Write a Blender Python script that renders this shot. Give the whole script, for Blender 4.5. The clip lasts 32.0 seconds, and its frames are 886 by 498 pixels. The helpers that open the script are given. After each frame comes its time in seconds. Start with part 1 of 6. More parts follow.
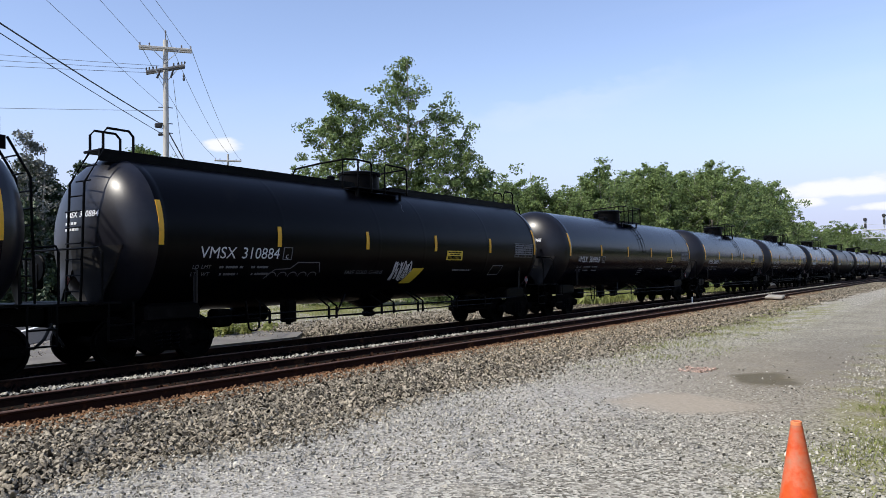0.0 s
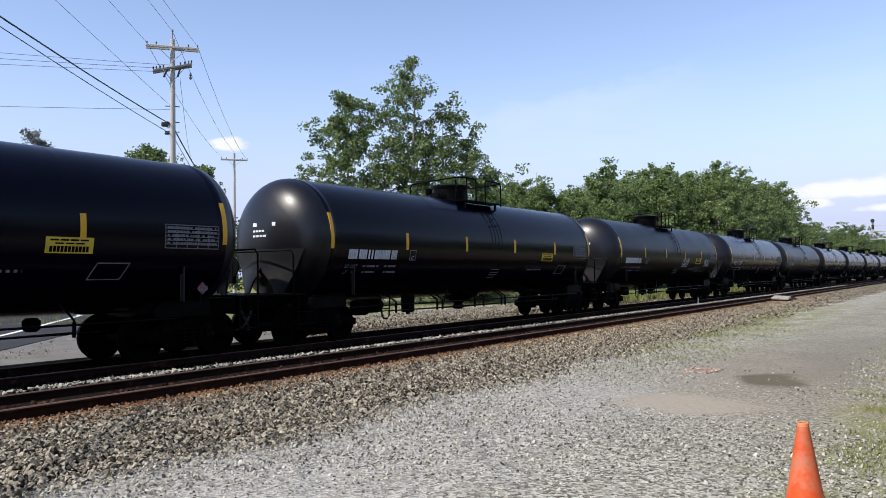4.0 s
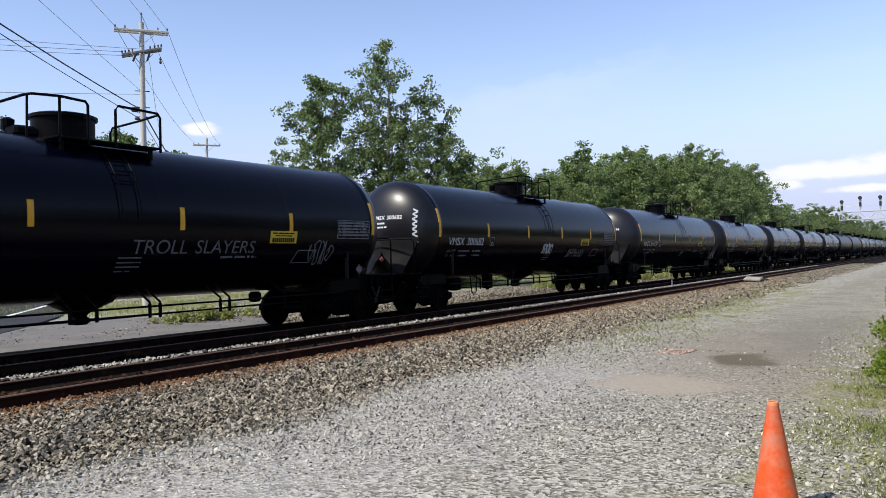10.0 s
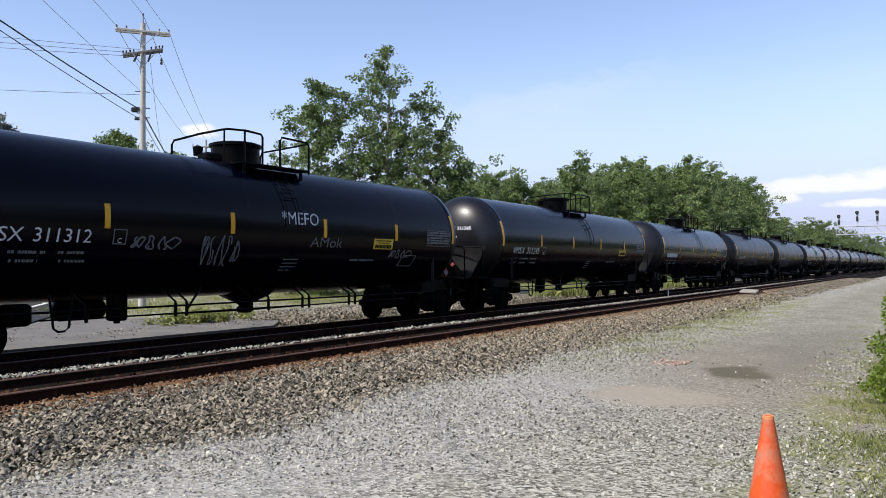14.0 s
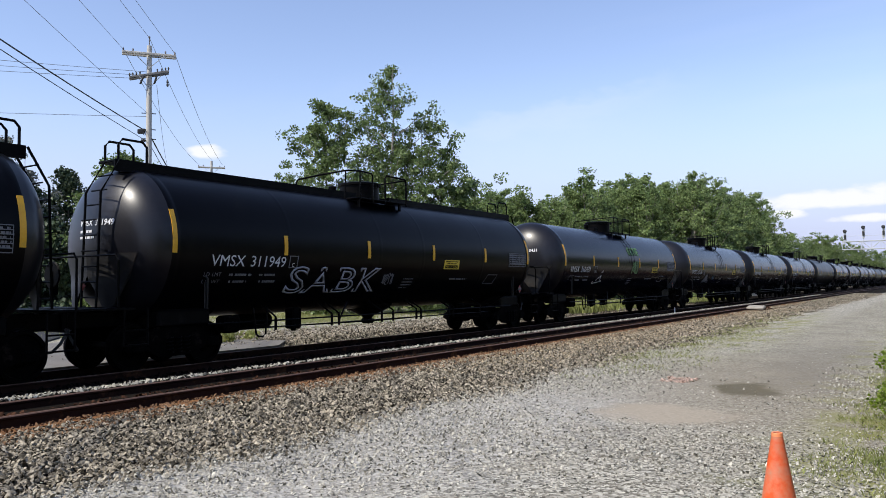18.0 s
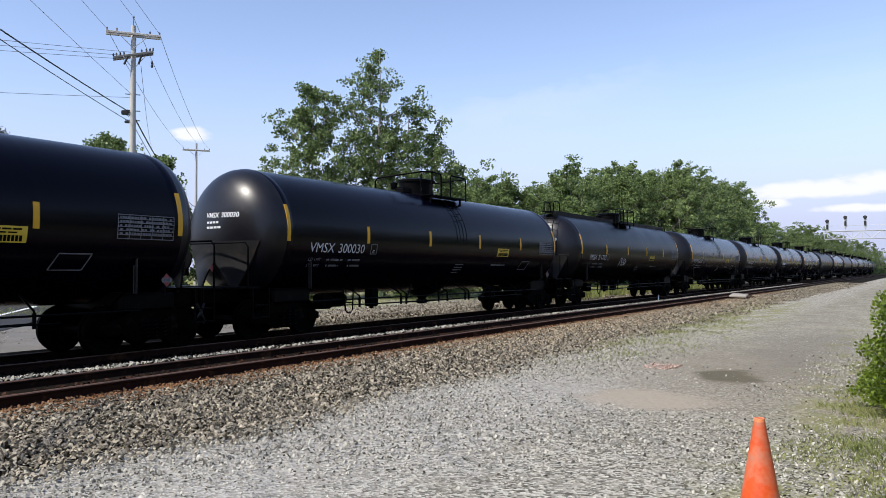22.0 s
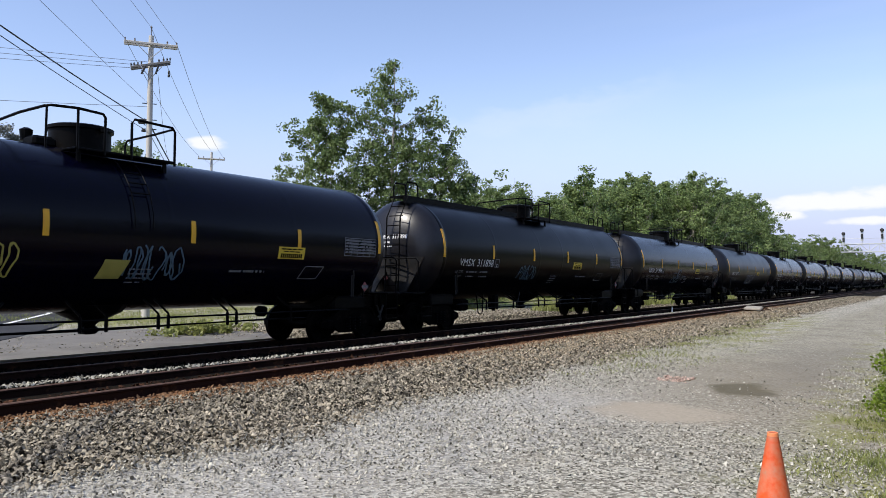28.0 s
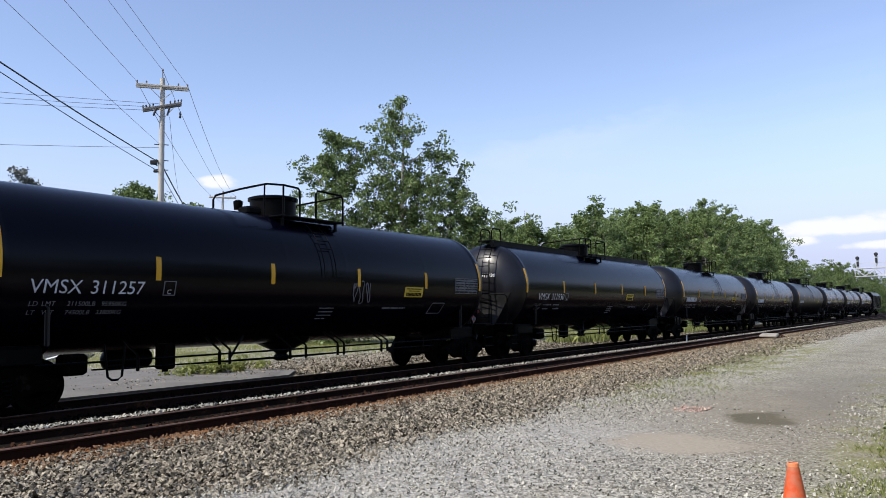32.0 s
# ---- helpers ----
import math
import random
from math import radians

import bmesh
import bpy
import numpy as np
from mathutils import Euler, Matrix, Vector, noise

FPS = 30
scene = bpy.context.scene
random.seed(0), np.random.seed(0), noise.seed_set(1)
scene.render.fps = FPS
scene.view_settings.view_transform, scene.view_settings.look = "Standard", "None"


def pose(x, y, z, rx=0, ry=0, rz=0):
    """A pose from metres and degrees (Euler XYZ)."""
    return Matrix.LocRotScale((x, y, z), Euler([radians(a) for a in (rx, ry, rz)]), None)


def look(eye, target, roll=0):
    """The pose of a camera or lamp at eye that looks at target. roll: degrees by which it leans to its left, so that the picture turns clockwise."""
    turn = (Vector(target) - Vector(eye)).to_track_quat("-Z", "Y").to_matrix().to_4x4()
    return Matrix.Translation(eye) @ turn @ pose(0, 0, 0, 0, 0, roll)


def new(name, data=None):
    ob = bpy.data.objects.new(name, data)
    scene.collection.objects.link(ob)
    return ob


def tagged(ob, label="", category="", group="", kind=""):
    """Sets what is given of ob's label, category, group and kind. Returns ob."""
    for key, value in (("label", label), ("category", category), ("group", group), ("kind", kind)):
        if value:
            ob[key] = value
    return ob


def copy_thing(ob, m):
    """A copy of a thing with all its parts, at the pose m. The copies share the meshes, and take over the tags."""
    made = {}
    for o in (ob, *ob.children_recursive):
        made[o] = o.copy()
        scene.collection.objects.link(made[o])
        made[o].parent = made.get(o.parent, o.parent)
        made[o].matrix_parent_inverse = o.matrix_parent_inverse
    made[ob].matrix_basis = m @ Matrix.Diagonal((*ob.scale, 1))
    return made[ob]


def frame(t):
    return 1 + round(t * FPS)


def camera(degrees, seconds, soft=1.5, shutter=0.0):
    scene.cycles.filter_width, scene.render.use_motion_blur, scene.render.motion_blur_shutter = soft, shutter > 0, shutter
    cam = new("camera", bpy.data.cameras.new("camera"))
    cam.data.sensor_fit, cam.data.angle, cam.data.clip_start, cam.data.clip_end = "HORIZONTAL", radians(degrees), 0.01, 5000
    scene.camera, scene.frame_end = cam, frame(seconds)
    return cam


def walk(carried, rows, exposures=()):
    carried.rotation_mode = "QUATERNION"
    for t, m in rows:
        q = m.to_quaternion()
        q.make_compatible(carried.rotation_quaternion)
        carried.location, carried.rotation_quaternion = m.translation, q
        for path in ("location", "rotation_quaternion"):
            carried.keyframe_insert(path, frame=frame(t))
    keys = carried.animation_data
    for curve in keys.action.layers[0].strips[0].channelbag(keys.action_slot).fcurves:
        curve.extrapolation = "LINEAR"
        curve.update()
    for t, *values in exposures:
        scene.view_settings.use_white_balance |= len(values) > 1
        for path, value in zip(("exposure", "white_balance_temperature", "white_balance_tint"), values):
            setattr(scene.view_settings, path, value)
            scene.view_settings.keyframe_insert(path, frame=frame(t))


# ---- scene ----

# ================= camera and its way =================
cam = camera(60.2, 32.0, soft=0.8)
EYE = 1.67
# seconds, turn to the left of the track's line, tilt up, roll
PATH = [
    (0, 0.002, -0.014, -0.003, 34.53, 2.02, -1.03),
    (0.5, 0.003, -0.001, -0.008, 34.24, 1.42, -1.18),
    (1, 0.004, -0.003, -0.004, 33.83, 1.46, -1.30),
    (1.5, 0.003, -0.007, -0.007, 34.18, 1.55, -1.24),
    (2, 0.004, -0.008, -0.005, 34.35, 1.65, -1.53),
    (2.5, 0.002, -0.010, -0.005, 34.29, 1.56, -1.73),
    (3, -0.005, -0.006, -0.006, 34.88, 1.79, -1.19),
    (3.5, -0.002, -0.007, -0.005, 34.92, 2.01, -0.79),
    (5.5, -0.006, -0.012, -0.005, 35.24, 1.89, -0.73),
    (6, -0.007, -0.009, -0.007, 35.36, 1.93, -0.61),
    (6.5, -0.005, -0.013, -0.005, 35.17, 1.98, -0.85),
    (7, -0.004, -0.001, -0.003, 33.56, 1.83, -0.90),
    (7.5, -0.001, -0.002, -0.005, 32.08, 1.63, -1.12),
    (8, 0.002, -0.006, -0.004, 32.18, 1.58, -1.40),
    (8.5, -0.007, -0.006, -0.004, 33.33, 1.46, -0.90),
    (9, -0.007, -0.003, -0.001, 33.42, 2.00, -0.67),
    (9.5, -0.002, -0.005, 0.000, 33.42, 1.66, -1.45),
    (10, 0.004, 0.003, -0.002, 33.18, 0.80, -1.37),
    (10.5, -0.003, 0.004, -0.006, 33.66, 0.96, -0.57),
    (11, -0.003, 0.002, -0.003, 34.55, 1.33, 0.05),
    (11.5, -0.001, 0.007, 0.001, 33.73, 1.83, 0.05),
    (12, -0.006, 0.001, 0.003, 34.89, 2.26, -0.04),
    (12.5, 0.003, -0.002, 0.001, 33.69, 2.30, -0.40),
    (13, -0.000, 0.000, -0.000, 33.31, 1.90, -0.40),
    (13.5, -0.005, 0.015, -0.003, 33.60, 1.25, -0.34),
    (14, -0.006, 0.016, -0.000, 32.96, 1.28, -0.24),
    (14.5, 0.001, 0.010, 0.001, 32.66, 1.64, -0.60),
    (16.5, -0.005, 0.006, 0.002, 34.41, 2.62, -0.24),
    (17, -0.003, 0.008, 0.002, 34.42, 2.93, -0.38),
    (17.5, -0.004, 0.009, 0.005, 33.75, 2.73, -0.58),
    (18, -0.002, 0.012, 0.002, 33.34, 2.65, -0.69),
    (18.5, -0.006, 0.016, -0.001, 33.06, 2.22, -0.59),
    (19, -0.007, 0.011, -0.002, 33.22, 2.37, -0.30),
    (19.5, -0.013, 0.004, -0.001, 34.25, 2.22, -0.11),
    (20, -0.020, 0.048, 0.001, 35.40, 2.43, -0.07),
    (20.5, -0.011, -0.002, -0.001, 34.26, 2.12, -0.49),
    (21, -0.020, -0.008, 0.006, 36.94, 2.79, -0.93),
    (21.5, -0.010, -0.005, -0.003, 34.69, 2.92, -1.09),
    (22, -0.016, 0.008, -0.007, 32.27, 1.58, -0.16),
    (22.5, -0.013, 0.009, -0.005, 33.00, 1.68, 0.40),
    (23, -0.025, 0.009, -0.009, 34.36, 1.55, 0.53),
    (23.5, -0.026, 0.013, -0.008, 34.80, 1.84, 0.32),
    (24, -0.025, 0.013, -0.012, 34.77, 1.84, 0.53),
    (24.5, -0.024, 0.005, -0.013, 34.90, 1.55, 0.80),
    (25, -0.021, 0.007, -0.009, 35.10, 1.13, 0.17),
    (25.5, -0.012, 0.009, -0.008, 32.34, 1.88, 0.03),
    (27.5, -0.011, 0.003, -0.002, 33.35, 2.15, 0.31),
    (28, -0.005, -0.002, -0.003, 33.24, 2.32, 0.30),
    (28.5, -0.004, -0.000, -0.002, 33.37, 2.34, -0.12),
    (29, 0.003, 0.005, -0.003, 32.79, 2.52, -0.73),
    (29.5, 0.003, -0.005, -0.003, 33.53, 3.41, -0.87),
    (30, 0.002, 0.003, -0.002, 34.02, 4.15, -0.90),
    (30.5, 0.002, -0.005, 0.001, 33.77, 4.49, -0.70),
    (31, 0.002, -0.002, 0.005, 33.44, 4.53, -0.44),
    (31.5, 0.007, 0.002, 0.003, 33.57, 4.75, -0.78),
    (32, 0.001, -0.003, 0.005, 34.05, 4.80, -0.88),
]
walk(cam, [(t, look((x, y, EYE + z), (x - math.sin(radians(a)) * math.cos(radians(p)), y + math.cos(radians(a)) * math.cos(radians(p)), EYE + z + math.sin(radians(p))), r)) for t, x, y, z, a, p, r in PATH])

# ================= sky, sun, exposure =================
SUN = Vector((-0.25, -0.63, 0.735)).normalized()
scene.view_settings.exposure = 0.5


def make_world():
    w = bpy.data.worlds.new("sky")
    scene.world = w
    w.use_nodes = True
    nt = w.node_tree
    nt.nodes.clear()
    N, K = nt.nodes.new, nt.links.new
    out, bg = N("ShaderNodeOutputWorld"), N("ShaderNodeBackground")
    sky = N("ShaderNodeTexSky")
    sky.sky_type = "NISHITA"
    sky.sun_disc = False
    sky.sun_elevation = math.asin(SUN.z)
    sky.sun_rotation = math.atan2(SUN.x, SUN.y)
    sky.air_density, sky.dust_density, sky.ozone_density = 1.0, 0.35, 2.4
    tc, sep = N("ShaderNodeTexCoord"), N("ShaderNodeSeparateXYZ")
    K(tc.outputs["Generated"], sep.inputs[0])
    # clouds lie in a flat layer: the direction divided by its height
    up = N("ShaderNodeMath"); up.operation = "MAXIMUM"; up.inputs[1].default_value = 0.0
    K(sep.outputs["Z"], up.inputs[0])
    lift = N("ShaderNodeMath"); lift.operation = "ADD"; lift.inputs[1].default_value = 0.12
    K(up.outputs[0], lift.inputs[0])
    div = N("ShaderNodeVectorMath"); div.operation = "DIVIDE"
    comb = N("ShaderNodeCombineXYZ")
    for i in range(3):
        K(lift.outputs[0], comb.inputs[i])
    K(tc.outputs["Generated"], div.inputs[0]); K(comb.outputs[0], div.inputs[1])
    mp = N("ShaderNodeMapping")
    mp.inputs["Rotation"].default_value = (0, 0, radians(25))
    mp.inputs["Scale"].default_value = (0.35, 1.0, 1.0)
    K(div.outputs[0], mp.inputs[0])
    veil = N("ShaderNodeTexNoise")
    veil.inputs["Scale"].default_value, veil.inputs["Detail"].default_value, veil.inputs["Roughness"].default_value = 0.9, 6, 0.5
    veil.inputs["Distortion"].default_value = 0.6
    K(mp.outputs[0], veil.inputs["Vector"])
    vr = N("ShaderNodeValToRGB")
    vr.color_ramp.elements[0].position, vr.color_ramp.elements[1].position = 0.55, 0.98
    vr.color_ramp.elements[1].color = (0.2, 0.2, 0.2, 1)
    K(veil.outputs[0], vr.inputs[0])
    thin = N("ShaderNodeMapRange"); thin.interpolation_type = "SMOOTHSTEP"
    thin.inputs["From Min"].default_value, thin.inputs["From Max"].default_value = 0.06, 0.26
    K(up.outputs[0], thin.inputs[0])
    vm = N("ShaderNodeMath"); vm.operation = "MULTIPLY"
    K(vr.outputs[0], vm.inputs[0]); K(thin.outputs[0], vm.inputs[1])
    mx = N("ShaderNodeMath"); mx.operation = "MAXIMUM"
    mx.inputs[0].default_value = 0.0; K(vm.outputs[0], mx.inputs[1])
    mix = N("ShaderNodeMixRGB")
    mix.inputs[2].default_value = (4.7, 4.75, 4.85, 1)
    tint = N("ShaderNodeMixRGB"); tint.blend_type = "MULTIPLY"; tint.inputs[0].default_value = 1.0; tint.inputs[2].default_value = (1.13, 0.985, 1.0, 1)
    K(sky.outputs[0], tint.inputs[1])
    # thin haze towards the horizon
    hz = N("ShaderNodeMapRange"); hz.interpolation_type = "SMOOTHSTEP"
    hz.inputs["From Min"].default_value, hz.inputs["From Max"].default_value = 0.0, 0.27
    hz.inputs["To Min"].default_value, hz.inputs["To Max"].default_value = 0.97, 0.0
    K(up.outputs[0], hz.inputs[0])
    haze = N("ShaderNodeMixRGB"); haze.inputs[2].default_value = (2.5, 2.78, 4.15, 1)
    K(hz.outputs[0], haze.inputs[0]); K(tint.outputs[0], haze.inputs[1])
    # single cumulus clouds: bearing, height, half length, half height in radians
    az = N("ShaderNodeMath"); az.operation = "ARCTAN2"
    K(sep.outputs["X"], az.inputs[0]); K(sep.outputs["Y"], az.inputs[1])
    ragged = N("ShaderNodeTexNoise"); ragged.inputs["Scale"].default_value, ragged.inputs["Detail"].default_value = 26, 6
    mr = N("ShaderNodeMapping"); mr.inputs["Scale"].default_value = (1, 1, 2.2)
    K(tc.outputs["Generated"], mr.inputs[0]); K(mr.outputs[0], ragged.inputs["Vector"])
    heaps = mx.outputs[0]
    for a0, e0, ra, re in ((-0.105, 0.094, 0.075, 0.011), (-0.03, 0.100, 0.06, 0.011), (-0.155, 0.078, 0.020, 0.006), (-0.06, 0.070, 0.05, 0.005), (-0.88, 0.168, 0.022, 0.010)):
        terms = []
        for src, c, w in ((az.outputs[0], a0, ra), (sep.outputs["Z"], e0, re)):
            s1 = N("ShaderNodeMath"); s1.operation = "SUBTRACT"; s1.inputs[1].default_value = c
            s2 = N("ShaderNodeMath"); s2.operation = "DIVIDE"; s2.inputs[1].default_value = w
            s3 = N("ShaderNodeMath"); s3.operation = "POWER"; s3.inputs[1].default_value = 2.0
            ab = N("ShaderNodeMath"); ab.operation = "ABSOLUTE"
            K(src, s1.inputs[0]); K(s1.outputs[0], s2.inputs[0]); K(s2.outputs[0], ab.inputs[0]); K(ab.outputs[0], s3.inputs[0])
            terms.append(s3.outputs[0])
        ad = N("ShaderNodeMath"); K(terms[0], ad.inputs[0]); K(terms[1], ad.inputs[1])
        nz = N("ShaderNodeMath"); nz.operation = "MULTIPLY_ADD"; nz.inputs[1].default_value = 3.2
        K(ragged.outputs[0], nz.inputs[0]); K(ad.outputs[0], nz.inputs[2])
        edge = N("ShaderNodeMapRange"); edge.interpolation_type = "SMOOTHSTEP"
        edge.inputs["From Min"].default_value, edge.inputs["From Max"].default_value = 1.9, 3.1
        edge.inputs["To Min"].default_value, edge.inputs["To Max"].default_value = 0.95, 0.0
        K(nz.outputs[0], edge.inputs[0])
        top = N("ShaderNodeMath"); top.operation = "MAXIMUM"
        K(edge.outputs[0], top.inputs[0]); K(heaps, top.inputs[1])
        heaps = top.outputs[0]
    # a long cirrus streak with a clear upper edge
    ln = N("ShaderNodeMath"); ln.operation = "MULTIPLY_ADD"; ln.inputs[1].default_value = 0.164; ln.inputs[2].default_value = 0.306
    K(az.outputs[0], ln.inputs[0])
    below = N("ShaderNodeMath"); below.operation = "SUBTRACT"
    K(ln.outputs[0], below.inputs[0]); K(sep.outputs["Z"], below.inputs[1])
    wisp = N("ShaderNodeMath"); wisp.operation = "MULTIPLY_ADD"; wisp.inputs[1].default_value = 0.05; wisp.inputs[2].default_value = -0.025
    K(ragged.outputs[0], wisp.inputs[0])
    bw = N("ShaderNodeMath"); K(below.outputs[0], bw.inputs[0]); K(wisp.outputs[0], bw.inputs[1])
    streak = N("ShaderNodeValToRGB")
    e = streak.color_ramp.elements
    e[0].position, e[0].color = 0.0, (0, 0, 0, 1)
    e[1].position, e[1].color = 0.12, (0, 0, 0, 1)
    for at, v in ((0.018, 0.17), (0.04, 0.10)):
        x = e.new(at); x.color = (v, v, v, 1)
    K(bw.outputs[0], streak.inputs[0])
    fade = N("ShaderNodeMapRange"); fade.interpolation_type = "SMOOTHSTEP"
    fade.inputs["From Min"].default_value, fade.inputs["From Max"].default_value = -0.68, -0.50
    K(az.outputs[0], fade.inputs[0])
    away = N("ShaderNodeMapRange"); away.interpolation_type = "SMOOTHSTEP"
    away.inputs["From Min"].default_value, away.inputs["From Max"].default_value = -0.42, -0.2
    away.inputs["To Min"].default_value, away.inputs["To Max"].default_value = 1.0, 0.0
    K(az.outputs[0], away.inputs[0])
    ends = N("ShaderNodeMath"); ends.operation = "MULTIPLY"; K(fade.outputs[0], ends.inputs[0]); K(away.outputs[0], ends.inputs[1])
    sf = N("ShaderNodeMath"); sf.operation = "MULTIPLY"; K(streak.outputs[0], sf.inputs[0]); K(ends.outputs[0], sf.inputs[1])
    top = N("ShaderNodeMath"); top.operation = "MAXIMUM"; K(sf.outputs[0], top.inputs[0]); K(heaps, top.inputs[1])
    heaps = top.outputs[0]
    K(heaps, mix.inputs[0]); K(haze.outputs[0], mix.inputs[1]); K(mix.outputs[0], bg.inputs[0])
    bg.inputs[1].default_value = 0.15
    K(bg.outputs[0], out.inputs[0])


make_world()
sun_data = bpy.data.lights.new("sun", "SUN")
sun_data.energy, sun_data.angle, sun_data.color = 3.8, radians(0.53), (1.0, 0.94, 0.84)
sun = new("sun", sun_data)
sun.matrix_world = look(SUN * 60, (0, 0, 0))


# ================= materials =================
def rgb(c):
    return (c[0], c[1], c[2], 1)


def material(name, a, b, rough=0.7, metal=0.0, scale=4.0, fine=60.0, bump=0.15, depth=0.01, spots=None, spot_scale=1.2, spot_at=(0.56, 0.66), vary=0.0, island=False, coat=0.0, spec=0.5, stretch=(1, 1, 1), rough_vary=0.15):
    """A surface of two colours mingled at a large and a fine scale, with relief, spots of a third colour, and a change from piece to piece."""
    m = bpy.data.materials.new(name)
    m.use_nodes = True
    nt = m.node_tree
    N, K = nt.nodes.new, nt.links.new
    p = nt.nodes["Principled BSDF"]
    tc, mp = N("ShaderNodeTexCoord"), N("ShaderNodeMapping")
    mp.inputs["Scale"].default_value = stretch
    K(tc.outputs["Object"], mp.inputs[0])
    big, small = N("ShaderNodeTexNoise"), N("ShaderNodeTexNoise")
    for n, s, d in ((big, scale, 5), (small, fine, 4)):
        n.inputs["Scale"].default_value, n.inputs["Detail"].default_value = s, d
        K(mp.outputs[0], n.inputs["Vector"])
    add = N("ShaderNodeMath"); add.operation = "ADD"
    K(big.outputs[0], add.inputs[0]); K(small.outputs[0], add.inputs[1])
    ramp = N("ShaderNodeValToRGB")
    ramp.color_ramp.elements[0].position, ramp.color_ramp.elements[1].position = 0.3, 0.7
    ramp.color_ramp.elements[0].color, ramp.color_ramp.elements[1].color = rgb(a), rgb(b)
    half = N("ShaderNodeMath"); half.operation = "MULTIPLY"; half.inputs[1].default_value = 0.5
    K(add.outputs[0], half.inputs[0]); K(half.outputs[0], ramp.inputs[0])
    colour = ramp.outputs[0]
    if spots:
        sp = N("ShaderNodeTexNoise")
        sp.inputs["Scale"].default_value, sp.inputs["Detail"].default_value = spot_scale, 8
        sp.inputs["Roughness"].default_value = 0.65
        K(mp.outputs[0], sp.inputs["Vector"])
        sr = N("ShaderNodeValToRGB")
        sr.color_ramp.elements[0].position, sr.color_ramp.elements[1].position = spot_at
        K(sp.outputs[0], sr.inputs[0])
        mx = N("ShaderNodeMixRGB")
        mx.inputs[2].default_value = rgb(spots)
        K(sr.outputs[0], mx.inputs[0]); K(colour, mx.inputs[1])
        colour = mx.outputs[0]
    if vary:
        if island:
            rnd = N("ShaderNodeNewGeometry").outputs["Random Per Island"]
        else:
            rnd = N("ShaderNodeObjectInfo").outputs["Random"]
        rg = N("ShaderNodeMapRange")
        rg.inputs["To Min"].default_value, rg.inputs["To Max"].default_value = 1 - vary, 1 + vary
        K(rnd, rg.inputs[0])
        hs = N("ShaderNodeHueSaturation")
        K(rg.outputs[0], hs.inputs["Value"]); K(colour, hs.inputs["Color"])
        colour = hs.outputs[0]
    K(colour, p.inputs["Base Color"])
    rr = N("ShaderNodeMapRange")
    rr.inputs["To Min"].default_value, rr.inputs["To Max"].default_value = max(0.02, rough - rough_vary), min(1, rough + rough_vary)
    K(big.outputs[0], rr.inputs[0]); K(rr.outputs[0], p.inputs["Roughness"])
    p.inputs["Metallic"].default_value = metal
    p.inputs["Coat Weight"].default_value, p.inputs["Coat Roughness"].default_value = coat, 0.14
    p.inputs["Specular IOR Level"].default_value = spec
    if bump:
        bp = N("ShaderNodeBump")
        bp.inputs["Strength"].default_value, bp.inputs["Distance"].default_value = bump, depth
        K(small.outputs[0], bp.inputs["Height"]); K(bp.outputs[0], p.inputs["Normal"])
    return m


TANK_BLACK = material("black_tank_paint", (0.0006, 0.0006, 0.0030), (0.0009, 0.0010, 0.0066), 0.23, spec=0.095, coat=0.085, scale=0.6, fine=7, bump=0.004, depth=0.02, spots=(0.0022, 0.0022, 0.0045), spot_scale=0.7, spot_at=(0.55, 0.85), rough_vary=0.05, vary=0.2)
TANK_FADED = material("faded_tank_paint", (0.0006, 0.0006, 0.0010), (0.0012, 0.0012, 0.0024), 0.31, spec=0.095, scale=0.8, fine=9, bump=0.008, depth=0.02, spots=(0.0042, 0.0041, 0.0042), spot_scale=1.1, spot_at=(0.55, 0.8), rough_vary=0.08, vary=0.2)
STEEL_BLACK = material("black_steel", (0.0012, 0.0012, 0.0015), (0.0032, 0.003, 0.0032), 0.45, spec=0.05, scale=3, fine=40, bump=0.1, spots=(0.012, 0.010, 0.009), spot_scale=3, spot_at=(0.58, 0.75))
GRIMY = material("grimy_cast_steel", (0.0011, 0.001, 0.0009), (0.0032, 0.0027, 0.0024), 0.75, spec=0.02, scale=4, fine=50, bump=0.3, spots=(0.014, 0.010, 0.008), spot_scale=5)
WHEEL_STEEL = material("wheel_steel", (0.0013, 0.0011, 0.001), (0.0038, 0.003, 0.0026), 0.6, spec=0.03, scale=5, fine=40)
# Tank heads lighter than the sides: dust and sunlight put into the colour.
TANK_HEAD = material("sunlit_dusty_head", (0.0042, 0.0042, 0.0066), (0.0095, 0.0095, 0.0125), 0.33, spec=0.32, coat=0.10, scale=1.2, fine=9, bump=0.006, depth=0.02, spots=(0.014, 0.013, 0.013), spot_scale=1.3, spot_at=(0.55, 0.8), rough_vary=0.06, vary=0.35)
BRACE = material("dusty_black_plate", (0.0075, 0.0074, 0.0085), (0.015, 0.0145, 0.0145), 0.42, spec=0.35, scale=2, fine=20, bump=0.05, spots=(0.035, 0.026, 0.02), spot_scale=2.5, spot_at=(0.55, 0.8))
YELLOW = material("yellow_reflective_tape", (0.68, 0.34, 0.010), (0.80, 0.42, 0.016), 0.45, scale=6, fine=80, bump=0.05, spots=(0.5, 0.28, 0.03), spot_scale=4, spot_at=(0.6, 0.8))
YELLOW_SIGN = material("yellow_placard", (0.6, 0.42, 0.03), (0.72, 0.52, 0.05), 0.45, scale=5, fine=60, bump=0.03)
WHITE_MARK = material("white_stencil_paint", (0.50, 0.51, 0.53), (0.70, 0.71, 0.73), 0.6, scale=8, fine=60, bump=0.05)
